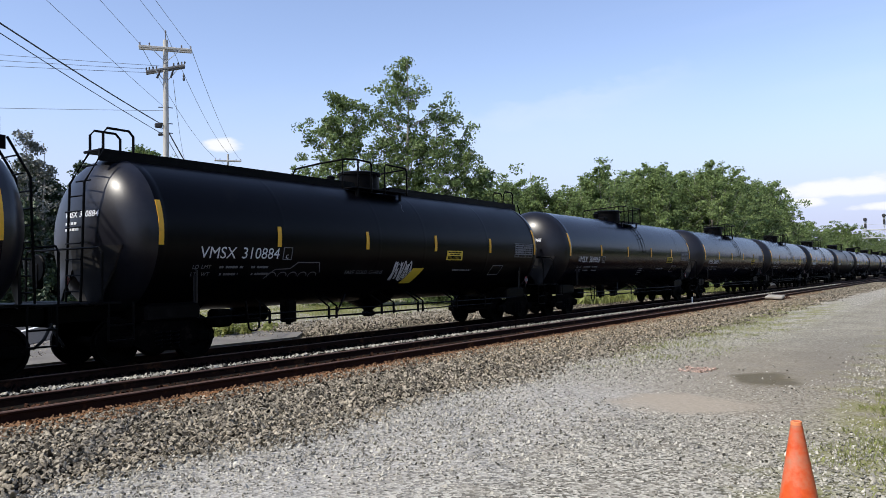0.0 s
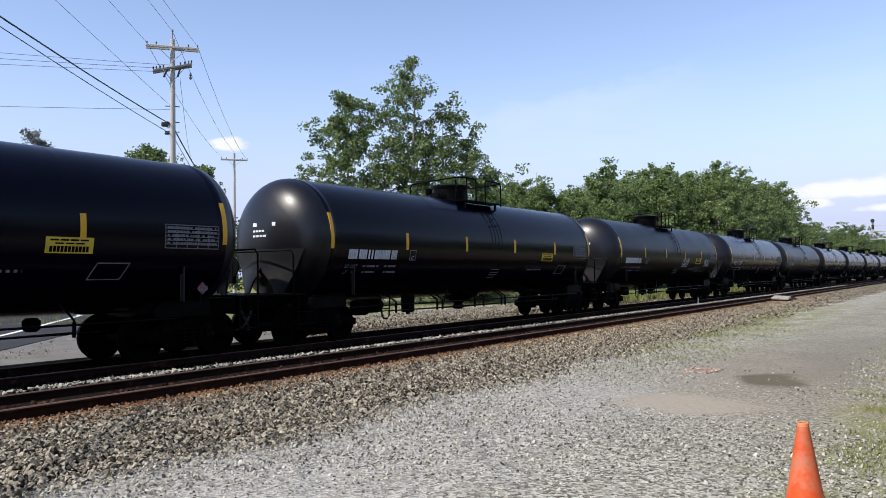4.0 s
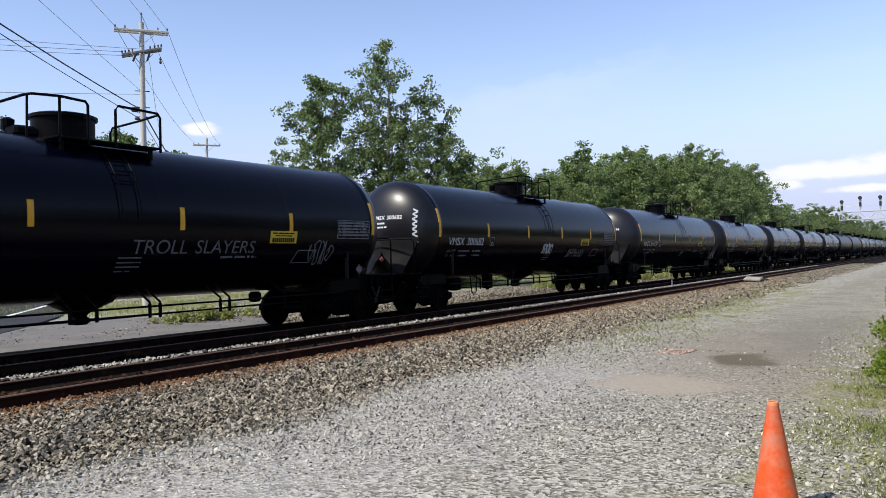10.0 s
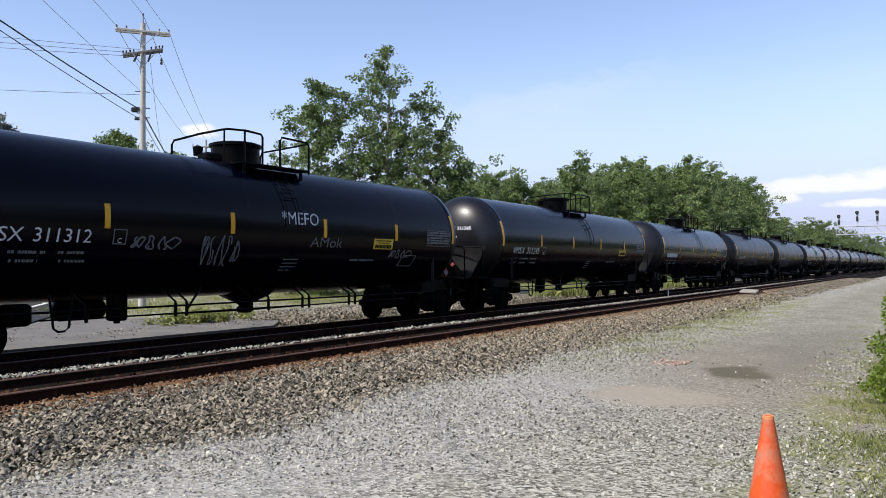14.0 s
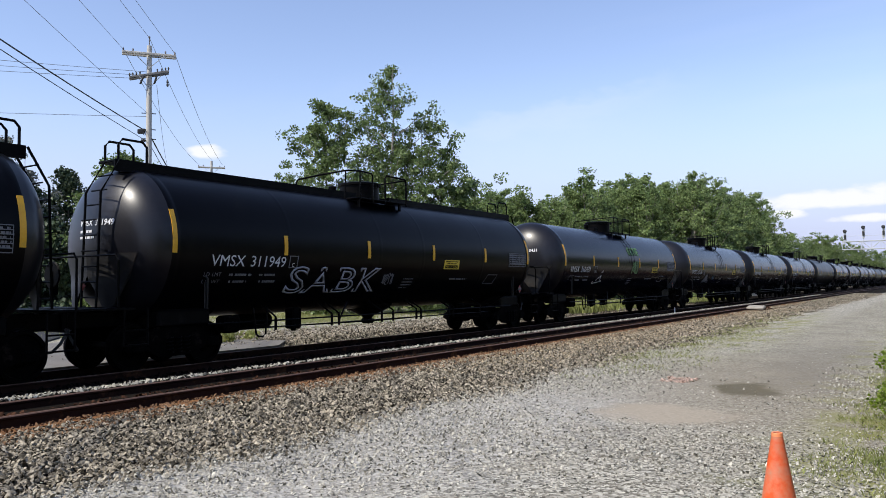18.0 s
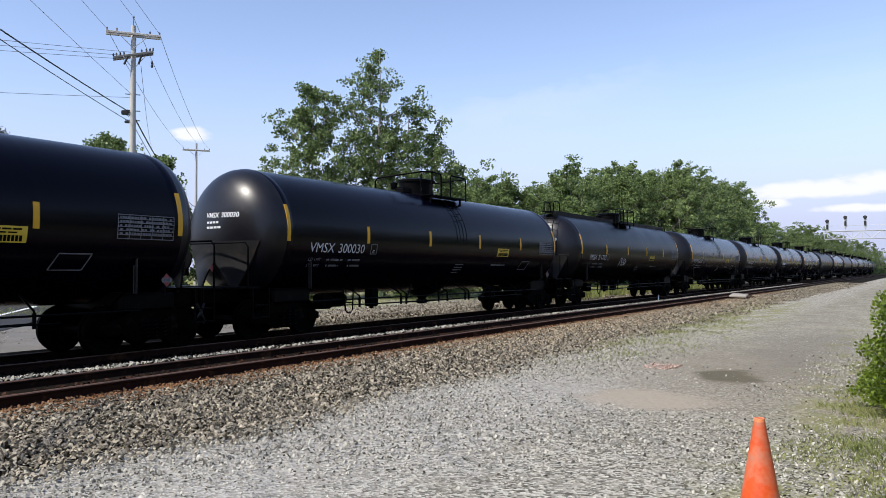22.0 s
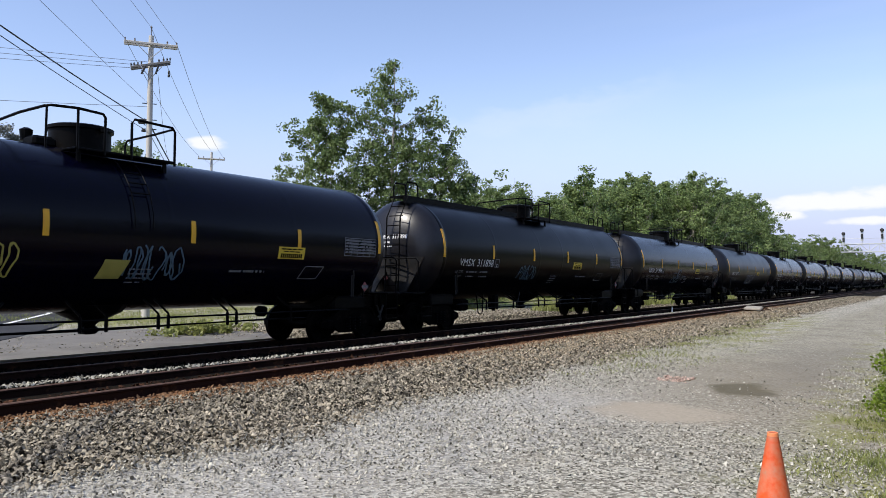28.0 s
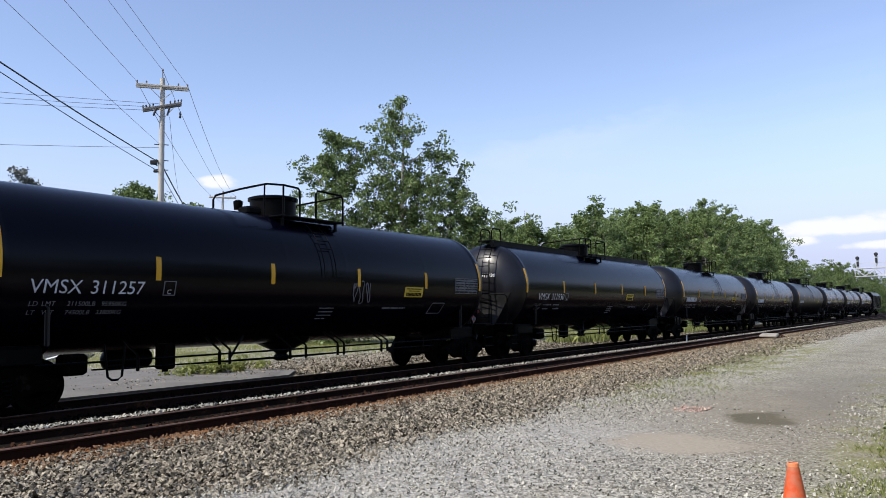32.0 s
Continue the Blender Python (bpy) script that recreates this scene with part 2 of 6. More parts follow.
GREY_MARK = material("weathered_stencil_paint", (0.10, 0.10, 0.11), (0.22, 0.22, 0.23), 0.7, scale=8, fine=60, bump=0.05)
PALE_WOOD = material("weathered_pole_wood", (0.36, 0.34, 0.30), (0.55, 0.53, 0.48), 0.85, scale=3, fine=30, stretch=(4, 4, 0.3), bump=0.3)
DARK_WOOD = material("creosoted_wood", (0.02, 0.012, 0.008), (0.055, 0.032, 0.02), 0.9, spec=0.08, scale=3, fine=30, stretch=(1, 6, 6), bump=0.4, spots=(0.14, 0.07, 0.032), spot_scale=3, vary=0.3)
CABLE = material("black_cable", (0.012, 0.012, 0.013), (0.03, 0.03, 0.03), 0.6, bump=0.0)
WIRE = material("grey_wire", (0.2, 0.21, 0.24), (0.32, 0.33, 0.36), 0.5, metal=0.5, bump=0.0)
CERAMIC = material("insulator_porcelain", (0.10, 0.09, 0.09), (0.2, 0.18, 0.18), 0.2, bump=0.0)
RAIL_SIDE = material("rusty_rail", (0.012, 0.006, 0.0045), (0.03, 0.013, 0.009), 0.85, spec=0.08, scale=2, fine=60, bump=0.3, spots=(0.07, 0.032, 0.016), spot_scale=2.2)
RAIL_TOP = material("worn_rail_head", (0.085, 0.045, 0.030), (0.15, 0.085, 0.06), 0.65, metal=0.3, scale=2, fine=50, stretch=(6, 0.4, 1), bump=0.05)
RUSTY_PLATE = material("rusty_plate", (0.14, 0.06, 0.028), (0.30, 0.14, 0.065), 0.9, scale=3, fine=40, bump=0.3, vary=0.3, island=True)
BALLAST = material("ballast_stone", (0.042, 0.037, 0.029), (0.375, 0.33, 0.25), 0.9, spec=0.1, scale=9, fine=40, bump=0.3, vary=0.85, island=True)
RUST_BALLAST = material("rust_stained_stone", (0.10, 0.058, 0.033), (0.25, 0.145, 0.08), 0.95, spec=0.05, scale=3, fine=25, bump=0.3, vary=0.45, island=True)
PEBBLE = material("pale_gravel_stone", (0.18, 0.17, 0.14), (0.46, 0.44, 0.375), 0.9, spec=0.12, scale=12, fine=40, bump=0.2, vary=0.52, island=True)
TAN_STONE = material("tan_dusty_stone", (0.15, 0.115, 0.072), (0.42, 0.345, 0.235), 0.95, spec=0.06, scale=9, fine=40, bump=0.3, vary=0.6, island=True)
BRICK_BIT = material("crushed_brick", (0.34, 0.22, 0.17), (0.52, 0.39, 0.33), 0.9, spec=0.1, scale=9, fine=40, bump=0.2, vary=0.5, island=True)
# Ballast under the train; the train's shadow is put into the near-black colour.
SHADE_BALLAST = material("train_shade_ballast", (0.003, 0.0027, 0.0024), (0.009, 0.008, 0.007), 0.9, spec=0.03, scale=3, fine=25, bump=0.3, vary=0.6, island=True)
DARK_RUST = material("dark_rusty_stone", (0.02, 0.010, 0.007), (0.07, 0.034, 0.02), 0.95, spec=0.05, scale=3, fine=25, bump=0.3, vary=0.6, island=True)
BARK = material("grey_bark", (0.16, 0.14, 0.12), (0.36, 0.34, 0.30), 0.9, scale=3, fine=20, stretch=(3, 3, 0.6), bump=0.5)
LEAF = material("poplar_leaf", (0.075, 0.12, 0.038), (0.21, 0.275, 0.105), 0.42, spec=0.28, scale=0.25, fine=2, bump=0.0, vary=0.45, island=True)
LEAF_WOOD = material("forest_leaf", (0.125, 0.185, 0.066), (0.275, 0.345, 0.138), 0.6, spec=0.2, scale=0.12, fine=1.5, bump=0.0, vary=0.6, island=True)
LEAF_DARK = material("pine_needles", (0.020, 0.038, 0.016), (0.042, 0.068, 0.026), 0.6, scale=0.3, fine=2, bump=0.0, vary=0.4, island=True)
LEAF_GREY = material("dull_grey_leaf", (0.09, 0.10, 0.085), (0.2, 0.21, 0.18), 0.6, scale=0.3, fine=2, bump=0.0, vary=0.4, island=True)
LEAF_BUSH = material("fresh_shrub_leaf", (0.085, 0.14, 0.010), (0.19, 0.26, 0.025), 0.45, scale=1.5, fine=8, bump=0.0, vary=0.4, island=True)
GRASS = material("grass_blade", (0.15, 0.19, 0.045), (0.32, 0.33, 0.11), 0.6, scale=1.0, fine=6, bump=0.0, vary=0.4, island=True)
CONE_ORANGE = material("scuffed_orange_vinyl", (0.55, 0.065, 0.012), (0.74, 0.12, 0.025), 0.42, scale=5, fine=40, bump=0.05, spots=(0.36, 0.20, 0.13), spot_scale=5, spot_at=(0.46, 0.68))
CONE_TOP = material("pale_orange_rim", (0.72, 0.2, 0.07), (0.8, 0.3, 0.12), 0.5, bump=0.0)
GALV = material("galvanised_steel", (0.42, 0.44, 0.45), (0.60, 0.62, 0.63), 0.5, metal=0.3, scale=3, fine=40, bump=0.03)
SIGNAL_BLACK = material("signal_black", (0.012, 0.012, 0.012), (0.02, 0.02, 0.02), 0.6, bump=0.0)
ASPHALT = material("asphalt", (0.028, 0.029, 0.032), (0.055, 0.056, 0.06), 0.9, spec=0.08, scale=0.8, fine=60, bump=0.3)
ROAD_PAINT = material("road_paint", (0.7, 0.7, 0.68), (0.8, 0.8, 0.78), 0.7, scale=5, fine=50, bump=0.1)
ROAD_YELLOW = material("yellow_road_paint", (0.55, 0.36, 0.03), (0.65, 0.44, 0.05), 0.7, scale=5, fine=50, bump=0.1)
CONCRETE = material("pale_concrete", (0.17, 0.155, 0.13), (0.40, 0.37, 0.31), 0.9, scale=3, fine=40, bump=0.3)
SIGN_RED = material("red_placard", (0.20, 0.025, 0.025), (0.30, 0.07, 0.065), 0.5, scale=9, fine=50, bump=0.0)
SCRAWL_WHITE = material("white_spray_paint", (0.42, 0.43, 0.46), (0.6, 0.61, 0.64), 0.6, scale=5, fine=50, bump=0.0)
SCRAWL_GREY = material("thin_grey_spray_paint", (0.20, 0.20, 0.22), (0.36, 0.36, 0.39), 0.65, scale=5, fine=50, bump=0.0)
SCRAWL_DIM = material("faded_spray_paint", (0.07, 0.07, 0.08), (0.16, 0.16, 0.175), 0.7, scale=5, fine=50, bump=0.0)
SCRAWL_YELLOW = material("yellow_spray_paint", (0.30, 0.26, 0.05), (0.42, 0.36, 0.08), 0.7, scale=5, fine=50, bump=0.0)
SCRAWL_GREEN = material("green_spray_paint", (0.09, 0.22, 0.07), (0.16, 0.32, 0.12), 0.6, scale=5, fine=50, bump=0.0)
SCRAWL_BLUE = material("blue_spray_paint", (0.035, 0.07, 0.11), (0.08, 0.14, 0.19), 0.6, scale=5, fine=50, bump=0.0)


def let_light_through(m, share=0.32):
    """Thin leaves: part of the light passes."""
    nt = m.node_tree
    p = nt.nodes["Principled BSDF"]
    t, mix = nt.nodes.new("ShaderNodeBsdfTranslucent"), nt.nodes.new("ShaderNodeMixShader")
    mix.inputs[0].default_value = share
    nt.links.new(p.inputs["Base Color"].links[0].from_socket, t.inputs[0])
    nt.links.new(p.outputs[0], mix.inputs[1])
    nt.links.new(t.outputs[0], mix.inputs[2])
    nt.links.new(mix.outputs[0], nt.nodes["Material Output"].inputs[0])


for leafy, share in ((LEAF, 0.32), (LEAF_WOOD, 0.45), (LEAF_BUSH, 0.35), (GRASS, 0.4)):
    let_light_through(leafy, share)


def ground_material():
    """Crushed stone lot: pale gravel, a muddy wheel track, damp hollows and thin grass, each with a shape of its own."""
    m = bpy.data.materials.new("gravel_lot_ground")
    m.use_nodes = True
    nt = m.node_tree
    N, K = nt.nodes.new, nt.links.new
    p = nt.nodes["Principled BSDF"]
    tc, sep = N("ShaderNodeTexCoord"), N("ShaderNodeSeparateXYZ")
    K(tc.outputs["Object"], sep.inputs[0])

    def noise_of(scale, detail=5, rough=0.55):
        n = N("ShaderNodeTexNoise")
        n.inputs["Scale"].default_value, n.inputs["Detail"].default_value, n.inputs["Roughness"].default_value = scale, detail, rough
        K(tc.outputs["Object"], n.inputs["Vector"])
        return n.outputs[0]

    def math2(op, a, b):
        n = N("ShaderNodeMath"); n.operation = op
        for i, v in enumerate((a, b)):
            if isinstance(v, (int, float)):
                n.inputs[i].default_value = v
            else:
                K(v, n.inputs[i])
        return n.outputs[0]

    def step(v, lo, hi):
        n = N("ShaderNodeMapRange"); n.interpolation_type = "SMOOTHSTEP"
        n.inputs["From Min"].default_value, n.inputs["From Max"].default_value = lo, hi
        K(v, n.inputs[0])
        return n.outputs[0]

    def mix(f, a, b):
        n = N("ShaderNodeMixRGB")
        K(f, n.inputs[0])
        for i, v in ((1, a), (2, b)):
            if isinstance(v, tuple):
                n.inputs[i].default_value = rgb(v)
            else:
                K(v, n.inputs[i])
        return n.outputs[0]

    def blob(x, y, rx, ry, turn, soft=0.35, wob=0.5):
        mp = N("ShaderNodeMapping"); mp.vector_type = "TEXTURE"
        mp.inputs["Location"].default_value = (x, y, 0)
        mp.inputs["Rotation"].default_value = (0, 0, radians(turn))
        mp.inputs["Scale"].default_value = (rx, ry, 1000)
        K(tc.outputs["Object"], mp.inputs[0])
        ln = N("ShaderNodeVectorMath"); ln.operation = "LENGTH"
        K(mp.outputs[0], ln.inputs[0])
        d = math2("ADD", ln.outputs["Value"], math2("MULTIPLY", math2("SUBTRACT", mid, 0.5), wob * 2))
        return math2("SUBTRACT", 1.0, step(d, 1 - soft, 1 + soft))

    fine, mid, big = noise_of(26, 6, 0.7), noise_of(1.3, 6, 0.6), noise_of(0.22, 4)
    vor = N("ShaderNodeTexVoronoi"); vor.inputs["Scale"].default_value = 34
    K(tc.outputs["Object"], vor.inputs["Vector"])
    stone = N("ShaderNodeValToRGB")
    e = stone.color_ramp.elements
    e[0].position, e[0].color = 0.25, (0.085, 0.079, 0.062, 1)
    e[1].position, e[1].color = 0.85, (0.53, 0.505, 0.425, 1)
    sx = N("ShaderNodeSeparateColor"); K(vor.outputs["Color"], sx.inputs[0])
    K(math2("ADD", math2("MULTIPLY", sx.outputs[0], 0.7), math2("MULTIPLY", fine, 0.35)), stone.inputs[0])
    col = stone.outputs[0]
    col = mix(math2("MULTIPLY", step(mid, 0.45, 0.7), 0.45), col, (0.26, 0.235, 0.19))
    # packed wheel track that runs beside the rails
    bend = math2("ADD", sep.outputs["X"], math2("MULTIPLY", math2("SUBTRACT", big, 0.5), 1.6))
    lane = math2("MULTIPLY", step(bend, -4.6, -3.6), math2("SUBTRACT", 1.0, step(bend, -2.2, -0.9)))
    lane = math2("MULTIPLY", lane, step(math2("ADD", sep.outputs["Y"], math2("MULTIPLY", mid, 4)), 10.0, 16.0))
    rough_lane = math2("MULTIPLY", lane, math2("ADD", 0.1, math2("MULTIPLY", mid, 0.8)))
    tread = math2("ADD", math2("MULTIPLY", fine, 0.45), math2("MULTIPLY", step(noise_of(0.55, 7, 0.65), 0.36, 0.64), 0.55))
    col = mix(rough_lane, col, mix(tread, (0.095, 0.086, 0.060), (0.265, 0.242, 0.178)))
    fresh = blob(-4.9, 6.5, 1.5, 6.5, -6, 0.6, 0.8)
    col = mix(math2("MULTIPLY", fresh, 0.5), col, mix(sx.outputs[1], (0.22, 0.213, 0.198), (0.52, 0.505, 0.475)))
    soil = blob(-2.3, 12.6, 2.4, 4.6, 18, 0.6, 1.4)
    col = mix(math2("MULTIPLY", soil, 0.6), col, mix(fine, (0.145, 0.122, 0.088), (0.27, 0.235, 0.175)))
    mud = blob(-3.05, 9.7, 0.78, 0.72, 20, 0.4, 0.8)
    col = mix(math2("MULTIPLY", mud, 0.8), col, mix(fine, (0.26, 0.222, 0.168), (0.37, 0.32, 0.25)))
    damp = blob(-2.6, 12.45, 0.46, 0.8, 14, 0.35, 1.3)
    col = mix(math2("MULTIPLY", damp, 0.85), col, mix(mid, (0.06, 0.052, 0.028), (0.125, 0.104, 0.062)))
    dusk = blob(-1.6, 17.5, 1.5, 5.0, 3, 0.5, 0.8)
    col = mix(math2("MULTIPLY", dusk, 0.5), col, (0.15, 0.135, 0.11))
    # thin grass: along the ballast's toe, on the verge, and behind the tracks
    green = mix(fine, (0.11, 0.125, 0.03), (0.27, 0.255, 0.085))
    verge = math2("MULTIPLY", step(math2("ADD", sep.outputs["X"], math2("MULTIPLY", math2("SUBTRACT", mid, 0.5), 3.0)), -2.0, -0.2), step(mid, 0.36, 0.58))
    toe = math2("MULTIPLY", blob(-5.4, 30, 1.3, 14.0, 2, 0.5, 0.9), step(mid, 0.42, 0.6))
    back = math2("MULTIPLY", math2("SUBTRACT", 1.0, step(math2("ADD", sep.outputs["X"], math2("MULTIPLY", mid, 6)), -22.5, -19.5)), step(math2("ADD", mid, big), 0.85, 1.1))
    far = step(sep.outputs["Y"], 60, 110)
    farther = math2("SUBTRACT", 1.0, step(sep.outputs["X"], -60, -40))
    g = math2("MAXIMUM", math2("MAXIMUM", math2("MULTIPLY", verge, 0.8), math2("MULTIPLY", toe, 0.75)), math2("MAXIMUM", math2("MULTIPLY", back, 0.85), farther))
    col = mix(g, col, green)
    K(col, p.inputs["Base Color"])
    ro = math2("SUBTRACT", 0.92, math2("MULTIPLY", damp, 0.05))
    K(ro, p.inputs["Roughness"])
    p.inputs["Specular IOR Level"].default_value = 0.12
    bp = N("ShaderNodeBump"); bp.inputs["Strength"].default_value, bp.inputs["Distance"].default_value = 0.55, 0.02
    smooth = math2("SUBTRACT", 1.0, math2("MAXIMUM", math2("MULTIPLY", lane, 0.7), math2("MAXIMUM", mud, damp)))
    K(math2("MULTIPLY", math2("ADD", vor.outputs["Distance"], fine), smooth), bp.inputs["Height"])
    K(bp.outputs[0], p.inputs["Normal"])
    return m


GROUND = ground_material()


# ================= building helpers =================
class Shape:
    """Collects vertices and faces of one mesh."""

    def __init__(self):
        self.v, self.f = [], []

    def add(self, verts, faces):
        k = len(self.v)
        self.v += [tuple(p) for p in verts]
        self.f += [tuple(i + k for i in face) for face in faces]
        return self

    def box(self, c, s, bevel=0.0, turn=None):
        """A box with chamfered edges along its longest way round."""
        x, y, z = (d / 2 for d in s)
        b = min(bevel, x * 0.9, y * 0.9, z * 0.9)
        if b <= 0:
            pts = [(i * x, j * y, k * z) for k in (-1, 1) for j in (-1, 1) for i in (-1, 1)]
            faces = [(0, 2, 3, 1), (4, 5, 7, 6), (0, 1, 5, 4), (2, 6, 7, 3), (0, 4, 6, 2), (1, 3, 7, 5)]
        else:
            ring = [(-x, -y + b), (-x + b, -y), (x - b, -y), (x, -y + b), (x, y - b), (x - b, y), (-x + b, y), (-x, y - b)]
            inner = [(px * (x - b) / x, py * (y - b) / y) for px, py in ring]
            pts = [(px, py, -z) for px, py in inner] + [(px, py, -z + b) for px, py in ring] + [(px, py, z - b) for px, py in ring] + [(px, py, z) for px, py in inner]
            faces = [tuple(range(7, -1, -1)), tuple(range(24, 32))]
            for r in range(3):
                faces += [(r * 8 + i, r * 8 + (i + 1) % 8, r * 8 + 8 + (i + 1) % 8, r * 8 + 8 + i) for i in range(8)]
        m = Matrix.Translation(c) @ (turn.to_4x4() if turn else Matrix())
        return self.add([m @ Vector(p) for p in pts], faces)

    def tube(self, path, r, n=6, closed=False):
        """A round bar along a path."""
        path = [Vector(p) for p in path]
        rings, k = [], len(path)
        for i, p in enumerate(path):
            d = (path[min(i + 1, k - 1)] - path[max(i - 1, 0)]).normalized()
            side = d.cross(Vector((0, 0, 1)) if abs(d.z) < 0.9 else Vector((0, 1, 0))).normalized()
            up = side.cross(d)
            rr = r[i] if isinstance(r, (list, tuple)) else r
            rings += [p + (side * math.cos(a) + up * math.sin(a)) * rr for a in (math.tau * j / n for j in range(n))]
        faces = [(i * n + j, i * n + (j + 1) % n, i * n + n + (j + 1) % n, i * n + n + j) for i in range(k - 1) for j in range(n)]
        faces += [tuple(range(n - 1, -1, -1)), tuple(range((k - 1) * n, k * n))]
        return self.add(rings, faces)

    def lathe(self, profile, n=24, axis="z", at=(0, 0, 0)):
        """Turns a profile of (radius, place along the axis) round the axis."""
        pts = []
        for r, h in profile:
            for j in range(n):
                a = math.tau * j / n
                c, s = r * math.cos(a), r * math.sin(a)
                q = {"z": (c, s, h), "y": (s, h, c), "x": (h, c, s)}[axis]
                pts.append((q[0] + at[0], q[1] + at[1], q[2] + at[2]))
        k = len(profile)
        faces = [(i * n + j, i * n + (j + 1) % n, i * n + n + (j + 1) % n, i * n + n + j) for i in range(k - 1) for j in range(n)]
        faces += [tuple(range(n - 1, -1, -1)), tuple(range((k - 1) * n, k * n))]
        return self.add(pts, faces)

    def prism(self, outline, depth, m):
        """A flat outline (x, y) given a thickness along z, then moved by m."""
        n = len(outline)
        pts = [m @ Vector((x, y, -depth / 2)) for x, y in outline] + [m @ Vector((x, y, depth / 2)) for x, y in outline]
        faces = [tuple(range(n - 1, -1, -1)), tuple(range(n, 2 * n))] + [(i, (i + 1) % n, n + (i + 1) % n, n + i) for i in range(n)]
        return self.add(pts, faces)

    def mesh(self, name, mat, smooth=False):
        me = bpy.data.meshes.new(name)
        me.from_pydata(self.v, [], self.f)
        me.materials.append(mat)
        if smooth:
            me.shade_smooth()
            me.set_sharp_from_angle(angle=radians(40))
        me.update()
        return me


def part(name, shape, mat, parent=None, label="", smooth=False, at=None):
    me = shape if isinstance(shape, bpy.types.Mesh) else shape.mesh(name, mat, smooth)
    ob = new(name, me)
    if parent:
        ob.parent = parent
    if at is not None:
        ob.location = at
    if label:
        ob["label"] = label
    return ob


def empty(name, at=(0, 0, 0)):
    ob = new(name)
    ob.location = at
    ob.empty_display_size = 0.3
    return ob


def big_mesh(name, verts, faces_flat, per, mat):
    """A mesh from number arrays; per: corners of each face."""
    me = bpy.data.meshes.new(name)
    nf = len(faces_flat) // per
    me.vertices.add(len(verts)); me.vertices.foreach_set("co", np.asarray(verts, np.float32).ravel())
    me.loops.add(len(faces_flat)); me.loops.foreach_set("vertex_index", np.asarray(faces_flat, np.int32))
    me.polygons.add(nf); me.polygons.foreach_set("loop_start", np.arange(0, nf * per, per, dtype=np.int32))
    me.materials.append(mat)
    me.update(calc_edges=True)
    return me


# ================= ground and tracks =================
TRAIN_X, NEAR_X, RAIL_Z, GAUGE = -14.2, -9.95, 0.20, 0.755
DROP = 0.15  # the train's rails lie this much lower


def make_ground():
    xs = np.concatenate([[-1500, -600, -250, -120], np.linspace(-70, 30, 41), [60, 120, 300, 900, 1500]])
    ys = np.concatenate([[-1500, -500, -150, -60], np.linspace(-25, 95, 49), [130, 200, 350, 800, 2000]])
    rng = np.random.default_rng(4)
    X, Y = np.meshgrid(xs, ys)
    Z = (rng.random(X.shape) - 0.5) * 0.03
    Z[(np.abs(X) > 80) | (Y > 110) | (Y < -40)] = 0
    Z[X < -16] = -0.02
    Z[(X < -5) & (X > -18.5)] = -0.06
    Z[(X < -9) & (X > -16.5)] = -0.25
    v = np.stack([X, Y, Z], -1).reshape(-1, 3)
    nx = len(xs)
    i, j = np.meshgrid(np.arange(len(ys) - 1), np.arange(nx - 1), indexing="ij")
    a = (i * nx + j).ravel()
    f = np.stack([a, a + 1, a + nx + 1, a + nx], 1).ravel()
    me = big_mesh("ground", v, f, 4, GROUND)
    me.shade_smooth()
    tagged(new("ground", me), "pale crushed-stone lot with mud and thin grass", "ground", kind="structure")


make_ground()


def stones(rng, n, x0, x1, y0, y1, size, height, name, mat, power=1.0, keep=None):
    """Many loose broken stones, each a skewed octahedron with a flat top."""
    base = np.array([(1, 0, 0), (0.25, 0.95, 0.1), (-0.85, 0.5, -0.05), (-0.8, -0.55, 0.08), (0.3, -0.95, -0.05), (0.25, 0.2, 0.62), (-0.3, -0.2, 0.55)])
    tri = np.array([(0, 1, 5), (1, 2, 5), (2, 6, 5), (2, 3, 6), (3, 4, 6), (4, 5, 6), (4, 0, 5)])
    c = np.stack([rng.uniform(x0, x1, n), y0 + (y1 - y0) * rng.random(n) ** power, np.zeros(n)], 1)
    if keep is not None:
        c = c[rng.random(n) < keep(c[:, 0], c[:, 1])]
        n = len(c)
    c[:, 2] = height(c[:, 0], c[:, 1]) + rng.uniform(-0.3, 0.25, n) * size
    s = size * rng.uniform(0.35, 0.85, (n, 1, 1)) * rng.uniform(0.65, 1.25, (n, 1, 3))
    a = rng.uniform(0, math.tau, n)
    tilt = rng.normal(0, 0.6, (n, 2))
    v = (base[None] + rng.normal(0, 0.12, (n, 7, 3))) * s
    ca, sa = np.cos(a)[:, None], np.sin(a)[:, None]
    x, y, z = v[..., 0] * ca - v[..., 1] * sa, v[..., 0] * sa + v[..., 1] * ca, v[..., 2]
    z = z + x * tilt[:, :1] + y * tilt[:, 1:]
    v = np.stack([x, y, z], -1) + c[:, None]
    f = (tri[None] + 7 * np.arange(n)[:, None, None]).ravel()
    return big_mesh(name, v.reshape(-1, 3), f, 3, mat)


def bank(x, y):
    """Height of the stone bed: level under the tracks, falling to the lot by its toe."""
    return np.interp(np.asarray(x, float), [-17.2, -16.3, -12.6, -11.5, -8.7, -6.0], [0.0, -0.07, -0.07, 0.07, 0.07, 0.0])


def rail_profile():
    return [(-0.068, 0), (0.068, 0), (0.068, 0.012), (0.012, 0.035), (0.010, 0.125), (0.036, 0.138), (0.036, 0.160), (0.026, 0.172), (-0.026, 0.172), (-0.036, 0.160), (-0.036, 0.138), (-0.010, 0.125), (-0.012, 0.035), (-0.068, 0.012)]


